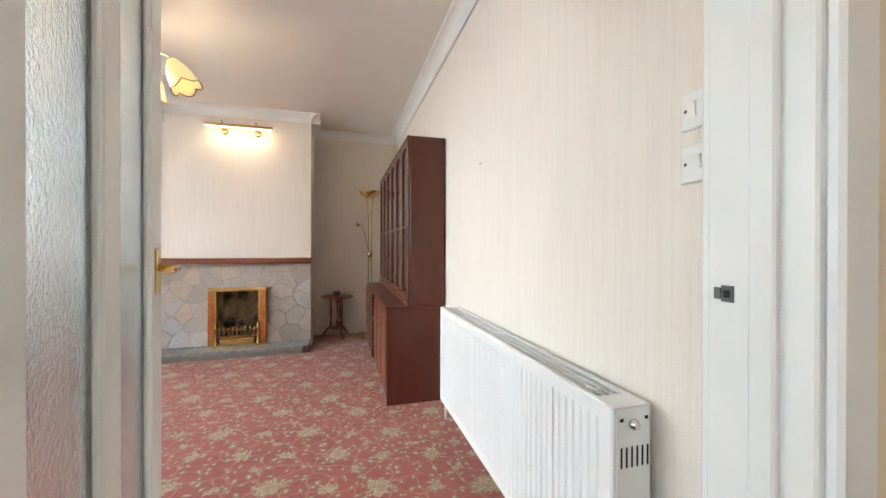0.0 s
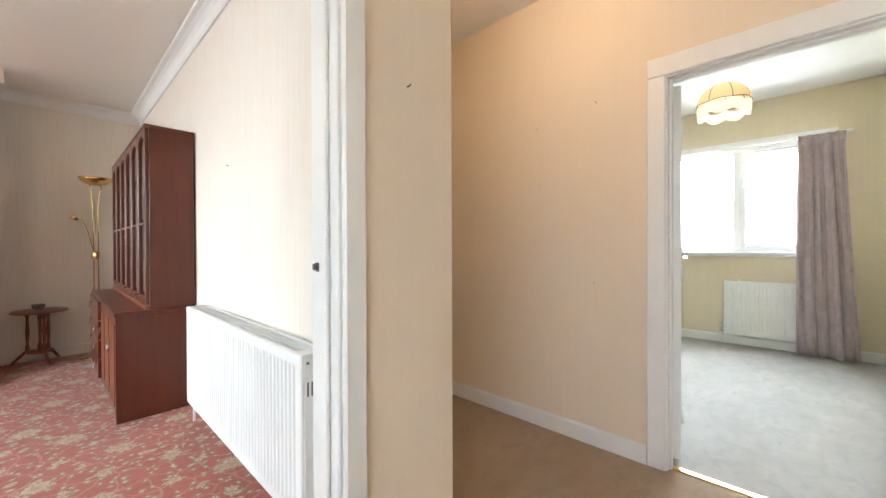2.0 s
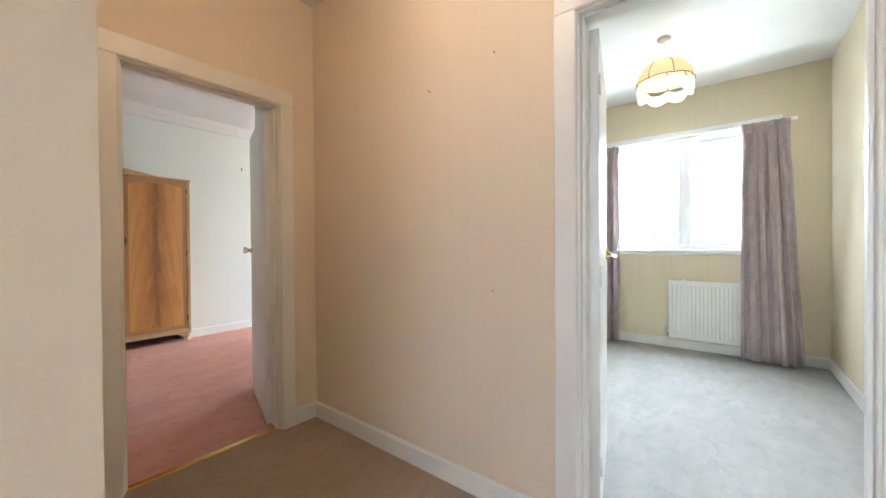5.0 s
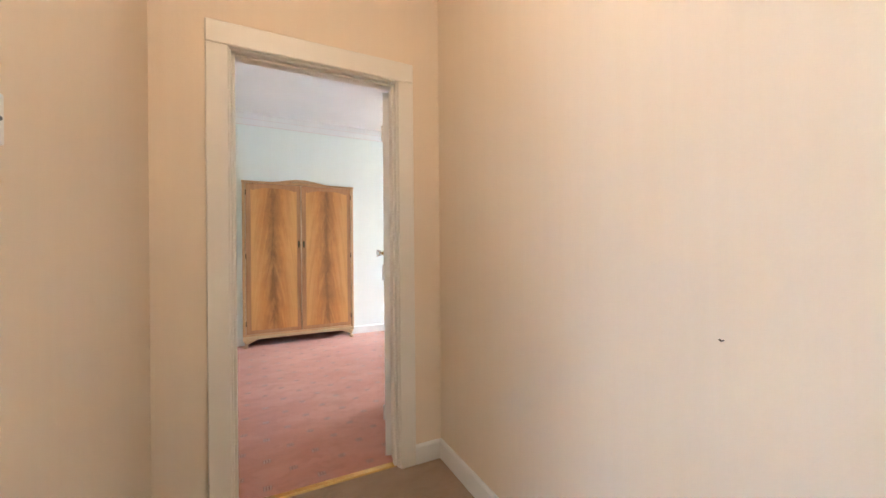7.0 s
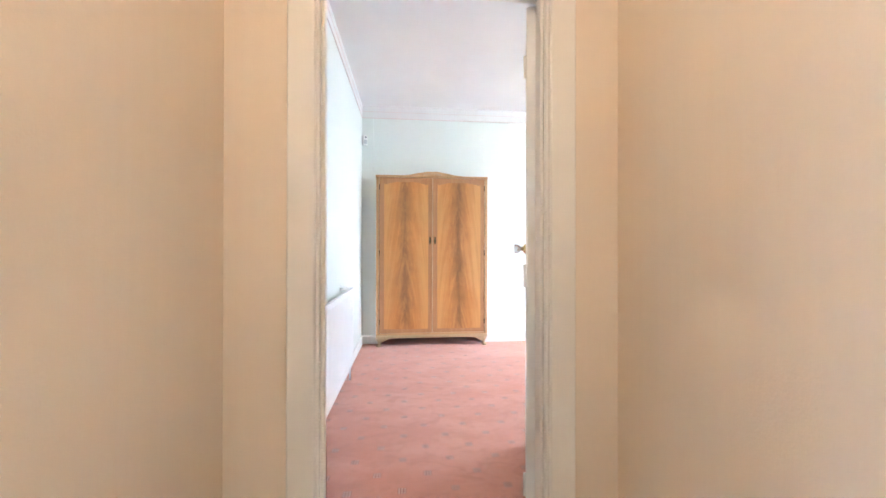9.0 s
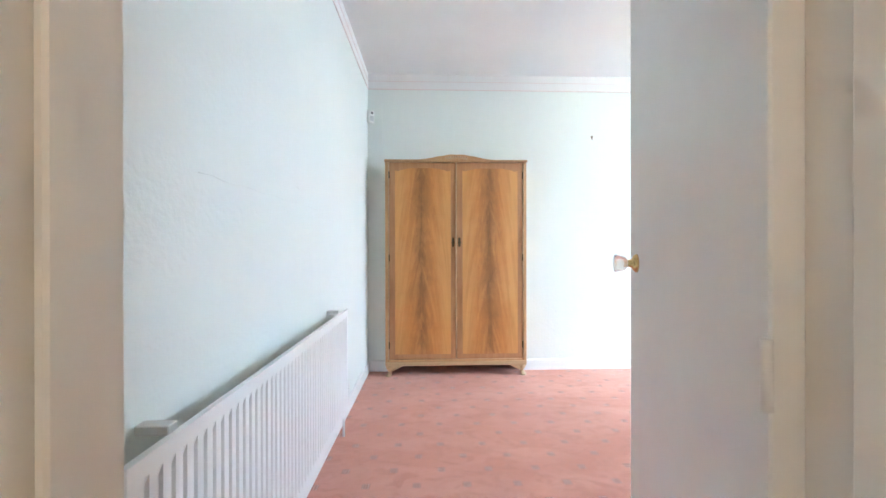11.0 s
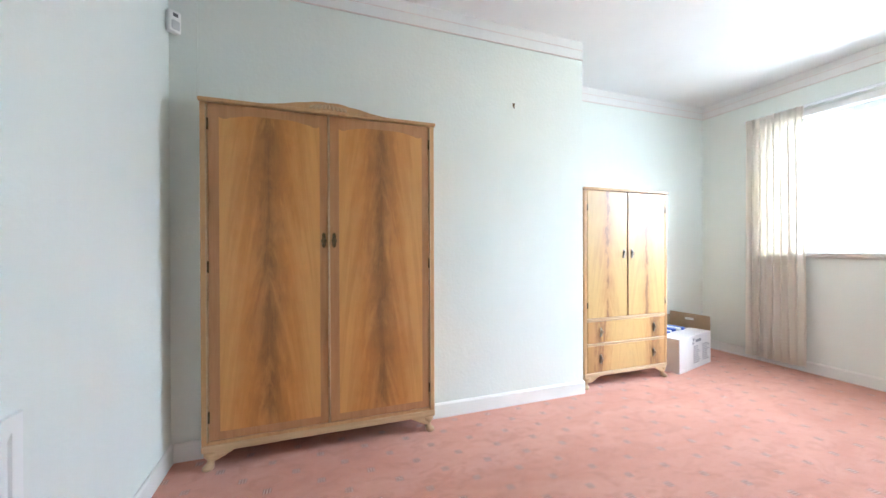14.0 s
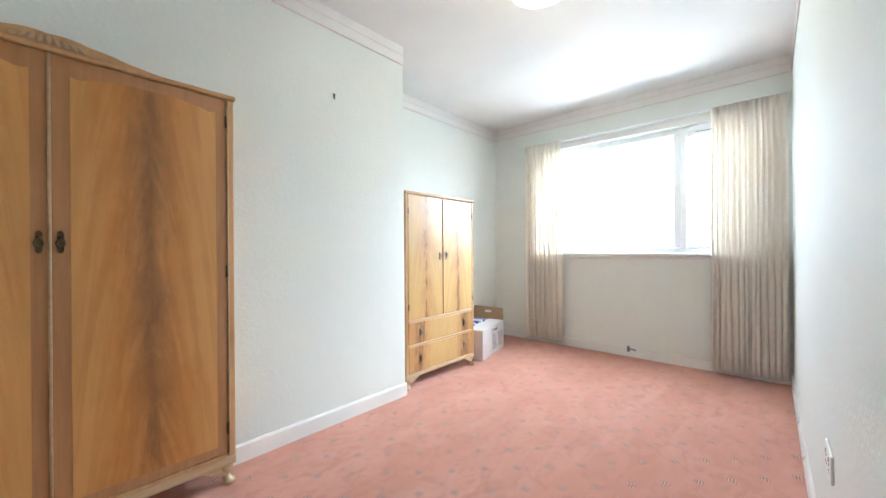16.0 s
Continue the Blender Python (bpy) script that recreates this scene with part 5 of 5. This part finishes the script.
socket("white double wall socket on a pale mint wall", (3.30, 2.52, 0.50), 180)
socket("white double wall socket beside a long radiator", (0.885, 3.94, 0.165), 90)
ridge = bmesh.new()
tube(ridge, [(0.8855, 2.35 + 0.06 * k, 1.335 + 0.004 * math.sin(k * 1.9) + 0.0006 * k) for k in range(20)], 0.0012, 6)
tube(ridge, [(0.8855, 2.99 + 0.011 * k, 1.405 + 0.010 * math.sin(math.pi * k / 6)) for k in range(7)], 0.0014, 6)
structure("trim_plaster_crack", ridge, MINT_PAPER, "fine raised cracks under pale mint wallpaper", "wall crack")
lead = thing("alarm_cable", "thin white painted cable down a mint wall", "cable", (1.016, 4.83, 1.99))
part("run", tubed([(0, -0.002, 0), (0.002, -0.002, 0.3), (0, -0.002, 0.63)], 0.0028, 6), MINT_PAPER, lead)
socket("white double wall socket near the skirting", (5.42, 0.66, 0.20), -90, 0.10)
for x in (3.42, 3.62, 4.25, 4.75, 5.35):
    cc = thing("cable_clip", "small white cable clip on top of the skirting", "clip", (x, 2.534, 0.088), 0, "cable clips")
    part("saddle", tubed([(0, -0.004, 0.012), (0, 0.004, 0.013), (0, 0.008, 0.006), (0, 0.006, -0.004)], 0.005, 6), PLASTIC_WHITE, cc)
    part("pin", tubed([(0.007, -0.002, 0.012), (0.007, 0.006, 0.012)], 0.0025, 6), STEEL, cc)
js = thing("cable_outlet", "small dark cable outlet on white skirting", "socket", (5.876, 3.79, 0.085))
part("block", boxed(-0.018, 0.0, -0.012, 0.012, -0.030, 0.030, bevel=0.002), INK, js)
part("lead", tubed([(-0.014, -0.012, 0.0), (-0.02, -0.045, 0.004), (-0.012, -0.075, -0.008)], 0.007, 8), INK, js)

# ---- hall fittings ----
def switch(label, at, turn, rockers=1, size=0.086):
    s = thing("light_switch", label, "switch", at, turn, "switches")
    part("faceplate", boxed(-size / 2, size / 2, -0.010, -0.001, -0.043, 0.043, bevel=0.004, seg=2), PLASTIC_WHITE, s)
    for k in range(rockers):
        x = (k - (rockers - 1) / 2) * 0.026
        part("rocker", prismed([(-0.010, -0.016), (-0.010, 0.016), (-0.017, 0.016), (-0.011, -0.016)], "x", x - 0.009, x + 0.009), PLASTIC_WHITE, s)
    for x in (-0.030, 0.030):
        part("screw", lathed([(0.004, 0.0), (0.003, 0.0015), (0.0, 0.0018)], 8, (x, -0.010, 0), Matrix.Rotation(radians(90), 4, "X")), STEEL, s)
    return s


switch("white double light switch on cream wallpaper", (0.735, 0.645, 1.455), -90, 2)
switch("white light switch below another on cream wallpaper", (0.735, 0.645, 1.335), -90, 1)
switch("white light switch on the hall wall", (0.868, 0.735, 1.345), 90, 1)
for x, y, z, axis in ((2.126, 0.331, 0.927, "x"), (2.126, 0.317, 1.946, "x"), (2.126, 0.682, 1.875, "x"), (0.685, 0.297, 1.573, "y")):
    nl = thing("nail", "small bent nail in cream wallpaper", "nail", (x, y, z), 0, "nails")
    d = Vector((-1, 0, 0)) if axis == "x" else Vector((0, -1, 0))
    part("shank", tubed([d * -0.004, d * 0.010, d * 0.016 + Vector((0, 0, 0.004))], 0.0018, 6), AGED_BRASS, nl)
nl = thing("nail", "small nail in cream striped wallpaper", "nail", (0.735, 1.95, 1.62), 0, "nails")
part("shank", tubed([(0.004, 0, 0), (-0.012, 0, 0.003)], 0.0022, 6), AGED_BRASS, nl)

# ---- living room ----
ms = thing("mantel_shelf", "reddish mahogany mantel shelf above a stone surround", "shelf", (0, 4.50, 0))
part("board", boxed(-1.88, -0.355, -0.10, -0.001, 0.972, 1.030, bevel=0.005), REDWOOD, ms)
he = thing("hearth", "raised polished grey stone hearth", "hearth", (0, 0, 0))
part("slab", prismed([(-2.35, 4.50), (-2.35, 4.26), (-2.30, 4.205), (-0.42, 4.205), (-0.37, 4.26), (-0.37, 4.50)], "z", 0.055, 0.085), SLATE, he, "polished grey slab")
part("kerb", prismed([(-2.33, 4.49), (-2.33, 4.28), (-2.29, 4.225), (-0.43, 4.225), (-0.39, 4.28), (-0.39, 4.49)], "z", 0.0, 0.055), MORTAR, he, "grey base course")

gf = thing("gas_fire", "brass and copper framed coal-effect gas fire", "fireplace", (-1.105, 4.455, 0.085))
COPPER = plain("copper_trim", (0.68, 0.32, 0.11), 0.25, 1.0, 0.2, 20, 200, 0.05)
for x in (-0.285, 0.225):
    part("frame_side", boxed(x, x + 0.06, -0.035, 0.0, 0.0, 0.625, bevel=0.006, seg=2), COPPER, gf, "copper coloured side trim")
part("frame_top", boxed(-0.285, 0.285, -0.036, 0.0, 0.585, 0.626, bevel=0.006, seg=2), BRASS, gf, "brass top trim")
part("inner_trim", boxed(-0.225, -0.205, -0.030, 0.03, 0.0, 0.585), BRASS, gf)
part("inner_trim", boxed(0.205, 0.225, -0.030, 0.03, 0.0, 0.585), BRASS, gf)
part("fireback", boxed(-0.222, 0.222, 0.30, 0.31, 0.02, 0.57), SOOT, gf, "soot stained fireback")
for x in (-0.222, 0.212):
    part("cheek", boxed(x, x + 0.010, 0.032, 0.30, 0.02, 0.57), SOOT, gf)
rnd = random.Random(11)
for k in range(26):
    r = rnd.uniform(0.028, 0.05)
    bm = bmesh.new()
    bmesh.ops.create_icosphere(bm, subdivisions=1, radius=r)
    for q in bm.verts:
        q.co *= rnd.uniform(0.75, 1.2)
    bmesh.ops.translate(bm, verts=bm.verts, vec=(rnd.uniform(-0.16, 0.16), rnd.uniform(0.06, 0.22), 0.11 + rnd.uniform(0, 0.03) + 0.08 * (k > 13) + 0.05 * (k > 21)))
    part("coal", bm, COAL, gf)
part("burner_tray", boxed(-0.20, 0.20, 0.02, 0.26, 0.0, 0.09), BLACK_IRON, gf, "black burner tray")
part("ash_cover", boxed(-0.17, 0.17, -0.055, -0.010, 0.0, 0.085, bevel=0.012, seg=2), BRASS, gf, "brass ash cover")
part("fret_rail", boxed(-0.20, 0.20, -0.042, -0.030, 0.088, 0.100, bevel=0.003), BRASS, gf)
part("fret_rail", boxed(-0.20, 0.20, -0.042, -0.030, 0.165, 0.176, bevel=0.003), BRASS, gf)
for k in range(9):
    x = -0.168 + k * 0.042
    part("fret_bar", lathed([(0.007, 0.090), (0.010, 0.11), (0.006, 0.13), (0.010, 0.15), (0.007, 0.18), (0.011, 0.192), (0.0, 0.206)], 10, (x, -0.044, 0)), BRASS, gf, "turned brass bar")
for s in (-1, 1):
    part("fret_post", lathed([(0.020, 0.0), (0.022, 0.02), (0.012, 0.04), (0.013, 0.18), (0.018, 0.20), (0.010, 0.215), (0.012, 0.23), (0.0, 0.25)], 12, (s * 0.205, -0.050, 0)), BRASS, gf, "brass corner post")

wt = thing("side_table", "small round mahogany side table with turned legs", "table", (-0.07, 4.90, 0))
part("tabletop", lathed([(0.0, 0.505), (0.185, 0.505), (0.20, 0.512), (0.20, 0.522), (0.19, 0.528), (0.0, 0.528)], 32), REDWOOD, wt)
for k in range(3):
    a = radians(50 + 120 * k)
    x, y = 0.085 * math.cos(a), 0.085 * math.sin(a)
    part("leg", lathed([(0.012, 0.13), (0.016, 0.17), (0.010, 0.20), (0.015, 0.32), (0.010, 0.44), (0.015, 0.48), (0.012, 0.506)], 10, (x, y, 0)), REDWOOD, wt, "turned mahogany leg")
    foot = [(0.02 * math.cos(a), 0.02 * math.sin(a), 0.12), (0.10 * math.cos(a), 0.10 * math.sin(a), 0.125), (0.15 * math.cos(a), 0.15 * math.sin(a), 0.07), (0.20 * math.cos(a), 0.20 * math.sin(a), 0.012)]
    part("foot", tubed(foot, [0.016, 0.015, 0.013, 0.011], 8), REDWOOD, wt, "splayed foot")
part("stretcher", lathed([(0.0, 0.110), (0.09, 0.112), (0.10, 0.122), (0.09, 0.134), (0.0, 0.136)], 20), REDWOOD, wt)
part("column", lathed([(0.016, 0.136), (0.018, 0.18), (0.010, 0.22), (0.012, 0.40), (0.018, 0.46), (0.014, 0.505)], 12), REDWOOD, wt)
gb = thing("glass_bowl", "small clear cut-glass bowl on a side table", "bowl", (-0.08, 4.88, 0.528))
part("bowl", lathed([(0.022, 0.0), (0.028, 0.004), (0.045, 0.03), (0.048, 0.058), (0.044, 0.058), (0.038, 0.03), (0.0, 0.012)], 14), CRYSTAL, gb)


def drop_handle(parent, x, y, z):
    """A bright drop handle on a face towards -x."""
    h_ = part("handle", boxed(x - 0.004, x, y - 0.013, y + 0.013, z - 0.013, z + 0.026, bevel=0.003), BRASS, parent, "bright brass drop handle")
    loop = [(x - 0.007 - 0.010 * abs(math.sin(a / 2)), y + 0.021 * math.sin(a), z - 0.012 + 0.029 * math.cos(a)) for a in [2 * math.pi * k / 12 for k in range(13)]]
    part("ring", tubed(loop, 0.0035, 6), CHROME, h_)


# sideboard units below, glazed cupboards above
Y0, Y1, Y2 = 2.67, 3.70, 4.62
wk = thing("worktop", "polished dark mahogany top along a wall unit", "worktop", (0, 0, 0))
part("board", boxed(0.283, 0.722, Y0 - 0.006, Y2 + 0.004, 0.692, 0.716, bevel=0.004), MAHOGANY, wk)
base = thing("sideboard", "dark mahogany sideboard unit with panelled doors", "sideboard", (0, 0, 0))
part("carcass", boxed(0.312, 0.722, Y0, Y1, 0.03, 0.692, bevel=0.002), MAHOGANY, base)
part("plinth", boxed(0.335, 0.70, Y0 + 0.01, Y1 - 0.01, 0.0, 0.03), MAHOGANY, base)
part("side_panel", boxed(0.291, 0.722, Y0 - 0.003, Y0, 0.0, 0.692), MAHOGANY, base)
for k in range(3):
    a = Y0 + 0.004 + k * (Y1 - Y0) / 3
    c = a + (Y1 - Y0) / 3 - 0.006
    door = part("door", boxed(0.292, 0.311, a, c, 0.045, 0.685, bevel=0.003), MAHOGANY, base, "dark mahogany door")
    part("raised_panel", boxed(0.287, 0.2925, a + 0.055, c - 0.055, 0.10, 0.63, bevel=0.002), REDWOOD, door, "reddish raised panel")
    drop_handle(door, 0.292, c - 0.03 if k != 1 else a + 0.03, 0.46)
chest = thing("drawer_unit", "dark mahogany drawer unit with brass handles", "drawers", (0, 0, 0))
part("carcass", boxed(0.292, 0.722, Y1 + 0.003, Y2, 0.03, 0.692, bevel=0.002), MAHOGANY, chest)
part("plinth", boxed(0.315, 0.70, Y1 + 0.01, Y2 - 0.01, 0.0, 0.03), MAHOGANY, chest)
for k in range(4):
    z = 0.05 + k * 0.16
    dr = part("drawer", boxed(0.272, 0.292, Y1 + 0.012, Y2 - 0.012, z, z + 0.152, bevel=0.003), MAHOGANY, chest, "dark mahogany drawer")
    for y in (Y1 + 0.2, Y2 - 0.2):
        drop_handle(dr, 0.272, y, z + 0.08)
hu = thing("display_cabinet", "tall dark mahogany display cabinet with arched glazed doors", "cabinet", (0, 0, 0))
part("carcass", boxed(0.466, 0.722, Y0, Y2, 0.716, 1.952, bevel=0.002), MAHOGANY, hu)
part("top", boxed(0.440, 0.726, Y0 - 0.004, Y2 + 0.004, 1.952, 1.970, bevel=0.004), MAHOGANY, hu)
part("bottom_rail", boxed(0.440, 0.466, Y0, Y2, 0.716, 0.745, bevel=0.004), REDWOOD, hu)
NB = 6
for k in range(NB):
    a = Y0 + 0.003 + k * (Y2 - Y0) / NB
    c = a + (Y2 - Y0) / NB - 0.006
    fr = bmesh.new()
    box(fr, 0.444, 0.465, a, a + 0.045, 0.748, 1.948, 0.003)
    box(fr, 0.444, 0.465, c - 0.045, c, 0.748, 1.948, 0.003)
    box(fr, 0.444, 0.465, a + 0.045, c - 0.045, 0.748, 0.80, 0.003)
    arch = [(a + 0.045, 1.948), (a + 0.045, 1.86)]
    for i in range(11):
        q = math.pi * (1 - i / 10)
        m_, r_ = (a + c) / 2, (c - a) / 2 - 0.045
        arch.append((m_ + r_ * math.cos(q), 1.84 + 0.075 * math.sin(q)))
    arch += [(c - 0.045, 1.86), (c - 0.045, 1.948)]
    prism(fr, arch, "x", 0.445, 0.465)
    door = part("door", fr, MAHOGANY, hu, "arched mahogany door frame")
    part("glass", boxed(0.456, 0.460, a + 0.045, c - 0.045, 0.80, 1.92), CABINET_GLASS, door, "dark reflecting glass")
    part("glazing_bar", boxed(0.447, 0.456, a + 0.045, c - 0.045, 1.30, 1.312), MAHOGANY, door)
    part("knob", lathed([(0.004, 0.0), (0.005, 0.008), (0.010, 0.014), (0.0, 0.02)], 10, (0.444, (a + 0.022) if k % 2 else (c - 0.022), 0.80), Matrix.Rotation(radians(-90), 4, "Y")), BRASS, door, "small brass knob")


# ---- outdoors ----
structure("ground", boxed(-60, 90, -70, 70, -0.55, -0.45), plain("pale_paving_and_gravel", (0.42, 0.41, 0.38), 0.9, 0, 0.2, 2, 60, 0.6), "pale paved ground outside", "ground")
RENDERED = plain("pale_render", (0.72, 0.70, 0.66), 0.9, 0, 0.06, 2, 60, 0.4)
ROOF = plain("grey_roof_tile", (0.30, 0.30, 0.31), 0.8, 0, 0.2, 3, 20, 0.6)


def house(label, x, y0, y1, eaves, ridge, deep=7.0):
    h_ = thing("house", label, "house", (x, (y0 + y1) / 2, -0.45))
    w = (y1 - y0) / 2
    part("wall", boxed(0, deep, -w, w, 0, eaves), RENDERED, h_, "pale rendered walls")
    part("roof", prismed([(-0.3, eaves), (deep + 0.3, eaves), (deep / 2, ridge)], "y", -w - 0.3, w + 0.3), ROOF, h_, "grey tiled roof")
    for y in (-w * 0.55, w * 0.35):
        wn = part("window", boxed(-0.03, 0.02, y - 0.7, y + 0.7, 0.9, 2.1, bevel=0.01), UPVC, h_)
        part("pane", boxed(-0.04, -0.03, y - 0.62, y + 0.62, 0.98, 2.02), plain("distant_glass", (0.25, 0.28, 0.30), 0.2), wn)


house("pale rendered bungalow with a grey roof across the gardens", 24, 6.0, 17.0, 2.6, 4.6)
house("pale rendered bungalow with a grey roof behind a fence", 22, -9.0, 1.5, 2.6, 4.6)
fe = thing("fence", "weathered timber garden fence", "fence", (11.5, 0, -0.45))
FENCE_WOOD = wood("weathered_fence_wood", (0.42, 0.36, 0.27), (0.34, 0.28, 0.2), (0.25, 0.2, 0.14), 0.8, 1.0, 2, 0.6)
board = boxed(0, 0.02, 0, 0.14, 0.05, 1.35)
first = part("board", board, FENCE_WOOD, fe)
first.location.y = -6.0
for k in range(1, 100):
    o = new("board", first.data)
    o.parent, o.location = fe, (0, -6.0 + 0.152 * k, 0.01 * math.sin(k * 2.3))
for z in (0.35, 1.1):
    part("rail", boxed(0.02, 0.06, -6.0, 9.2, z, z + 0.08), FENCE_WOOD, fe)

LEAF = plain("garden_leaf_green", (0.11, 0.17, 0.05), 0.6, 0, 0.3, 8, 60, 0.2)


def shrub(label, x, y, r, h, seed):
    s = thing("shrub", label, "shrub", (x, y, -0.45), 0, "garden shrubs")
    rnd = random.Random(seed)
    stems = bmesh.new()
    leaves = bmesh.new()
    for k in range(9):
        a, q = rnd.uniform(0, 6.28), rnd.uniform(0.3, 0.9)
        tip = (r * q * math.cos(a), r * q * math.sin(a), h * rnd.uniform(0.6, 0.95))
        tube(stems, [(0, 0, 0), (tip[0] * 0.4, tip[1] * 0.4, tip[2] * 0.5), tip], [0.02, 0.014, 0.006], 6)
    for k in range(900):
        a, q, v = rnd.uniform(0, 6.28), rnd.random() ** 0.5, rnd.random()
        rr = r * q * math.sqrt(max(0.05, 1 - (2 * v - 1.1) ** 2)) * rnd.uniform(0.75, 1.15)
        c = Vector((rr * math.cos(a), rr * math.sin(a), h * (0.15 + 0.85 * v)))
        m = Euler((rnd.uniform(-1, 1), rnd.uniform(-1, 1), rnd.uniform(0, 6.28))).to_matrix()
        k_ = rnd.uniform(0.03, 0.06)
        vs = [leaves.verts.new(c + m @ Vector(p) * k_) for p in ((-1, 0, 0), (0, 0.45, 0.15), (1, 0, 0), (0, -0.45, 0.15))]
        leaves.faces.new(vs)
    part("stems", stems, FENCE_WOOD, s)
    tagged(part("foliage", leaves, LEAF, s, "small green leaves"), kind="stuff")


shrub("leafy green garden shrub by the fence", 9.0, 0.85, 0.7, 1.85, 21)
shrub("leafy green garden shrub with pale tips", 9.4, -0.15, 0.55, 1.6, 22)

# ---- stones of the fire surround, last ----
sw = tagged(new("wall_fire_surround"), "crazy-paved grey and buff stone fire surround", "fire surround", "", "structure")
mo = bmesh.new()
for x0, x1, z0, z1 in ((-2.30, -1.395, 0.0, 0.97), (-0.815, -0.362, 0.0, 0.97), (-1.395, -0.815, 0.70, 0.97)):
    box(mo, x0, x1, 4.472, 4.499, z0, z1)
part("mortar", mo, MORTAR, sw, "recessed grey mortar")
rnd = random.Random(15)
X0, X1, Z0, Z1 = -2.30, -0.362, 0.086, 0.971
seeds = []
while len(seeds) < 66:
    p = (rnd.uniform(X0, X1), rnd.uniform(Z0, Z1))
    if all((p[0] - q[0]) ** 2 + ((p[1] - q[1]) * 1.25) ** 2 > (0.07 + 0.09 * (q[0] * 7.3 % 1)) ** 2 for q in seeds) or rnd.random() < 0.004:
        seeds.append(p)


def clip(poly, px, pz, nx, nz):
    out = []
    for i, a in enumerate(poly):
        c = poly[(i + 1) % len(poly)]
        da, dc = (a[0] - px) * nx + (a[1] - pz) * nz, (c[0] - px) * nx + (c[1] - pz) * nz
        if da <= 0:
            out.append(a)
        if da * dc < 0:
            t = da / (da - dc)
            out.append((a[0] + t * (c[0] - a[0]), a[1] + t * (c[1] - a[1])))
    return out


def area(poly):
    return abs(sum(a[0] * c[1] - c[0] * a[1] for a, c in zip(poly, poly[1:] + poly[:1]))) / 2


for i, p in enumerate(seeds):
    poly = [(X0, Z0), (X1, Z0), (X1, Z1), (X0, Z1)]
    for j, q in enumerate(seeds):
        if i != j and poly:
            poly = clip(poly, (p[0] + q[0]) / 2, (p[1] + q[1]) / 2, q[0] - p[0], q[1] - p[1])
    options = [clip(poly, -1.395, 0, 1, 0), clip(poly, -0.815, 0, -1, 0), clip(poly, 0, 0.70, 0, -1)]
    poly = max(options, key=lambda o: area(o) if len(o) > 2 else 0)
    if len(poly) < 3 or area(poly) < 0.0012:
        continue
    cx, cz = sum(q[0] for q in poly) / len(poly), sum(q[1] for q in poly) / len(poly)
    deep = rnd.uniform(0.006, 0.014)
    bm = bmesh.new()
    rings = []
    for k, y in ((0.003, 4.473), (0.004, 4.473 - deep * 0.8), (0.0065, 4.473 - deep)):
        ring = []
        for q in poly:
            d = math.hypot(q[0] - cx, q[1] - cz)
            f_ = max(0.2, (d - k * 0.75) / d)
            ring.append(bm.verts.new((cx + (q[0] - cx) * f_, y, cz + (q[1] - cz) * f_)))
        rings.append(ring)
    for a, c in zip(rings, rings[1:]):
        for k in range(len(poly)):
            bm.faces.new((a[k], a[(k + 1) % len(poly)], c[(k + 1) % len(poly)], c[k]))
    bm.faces.new(rings[-1])
    part("stone", bm, STONE, sw)
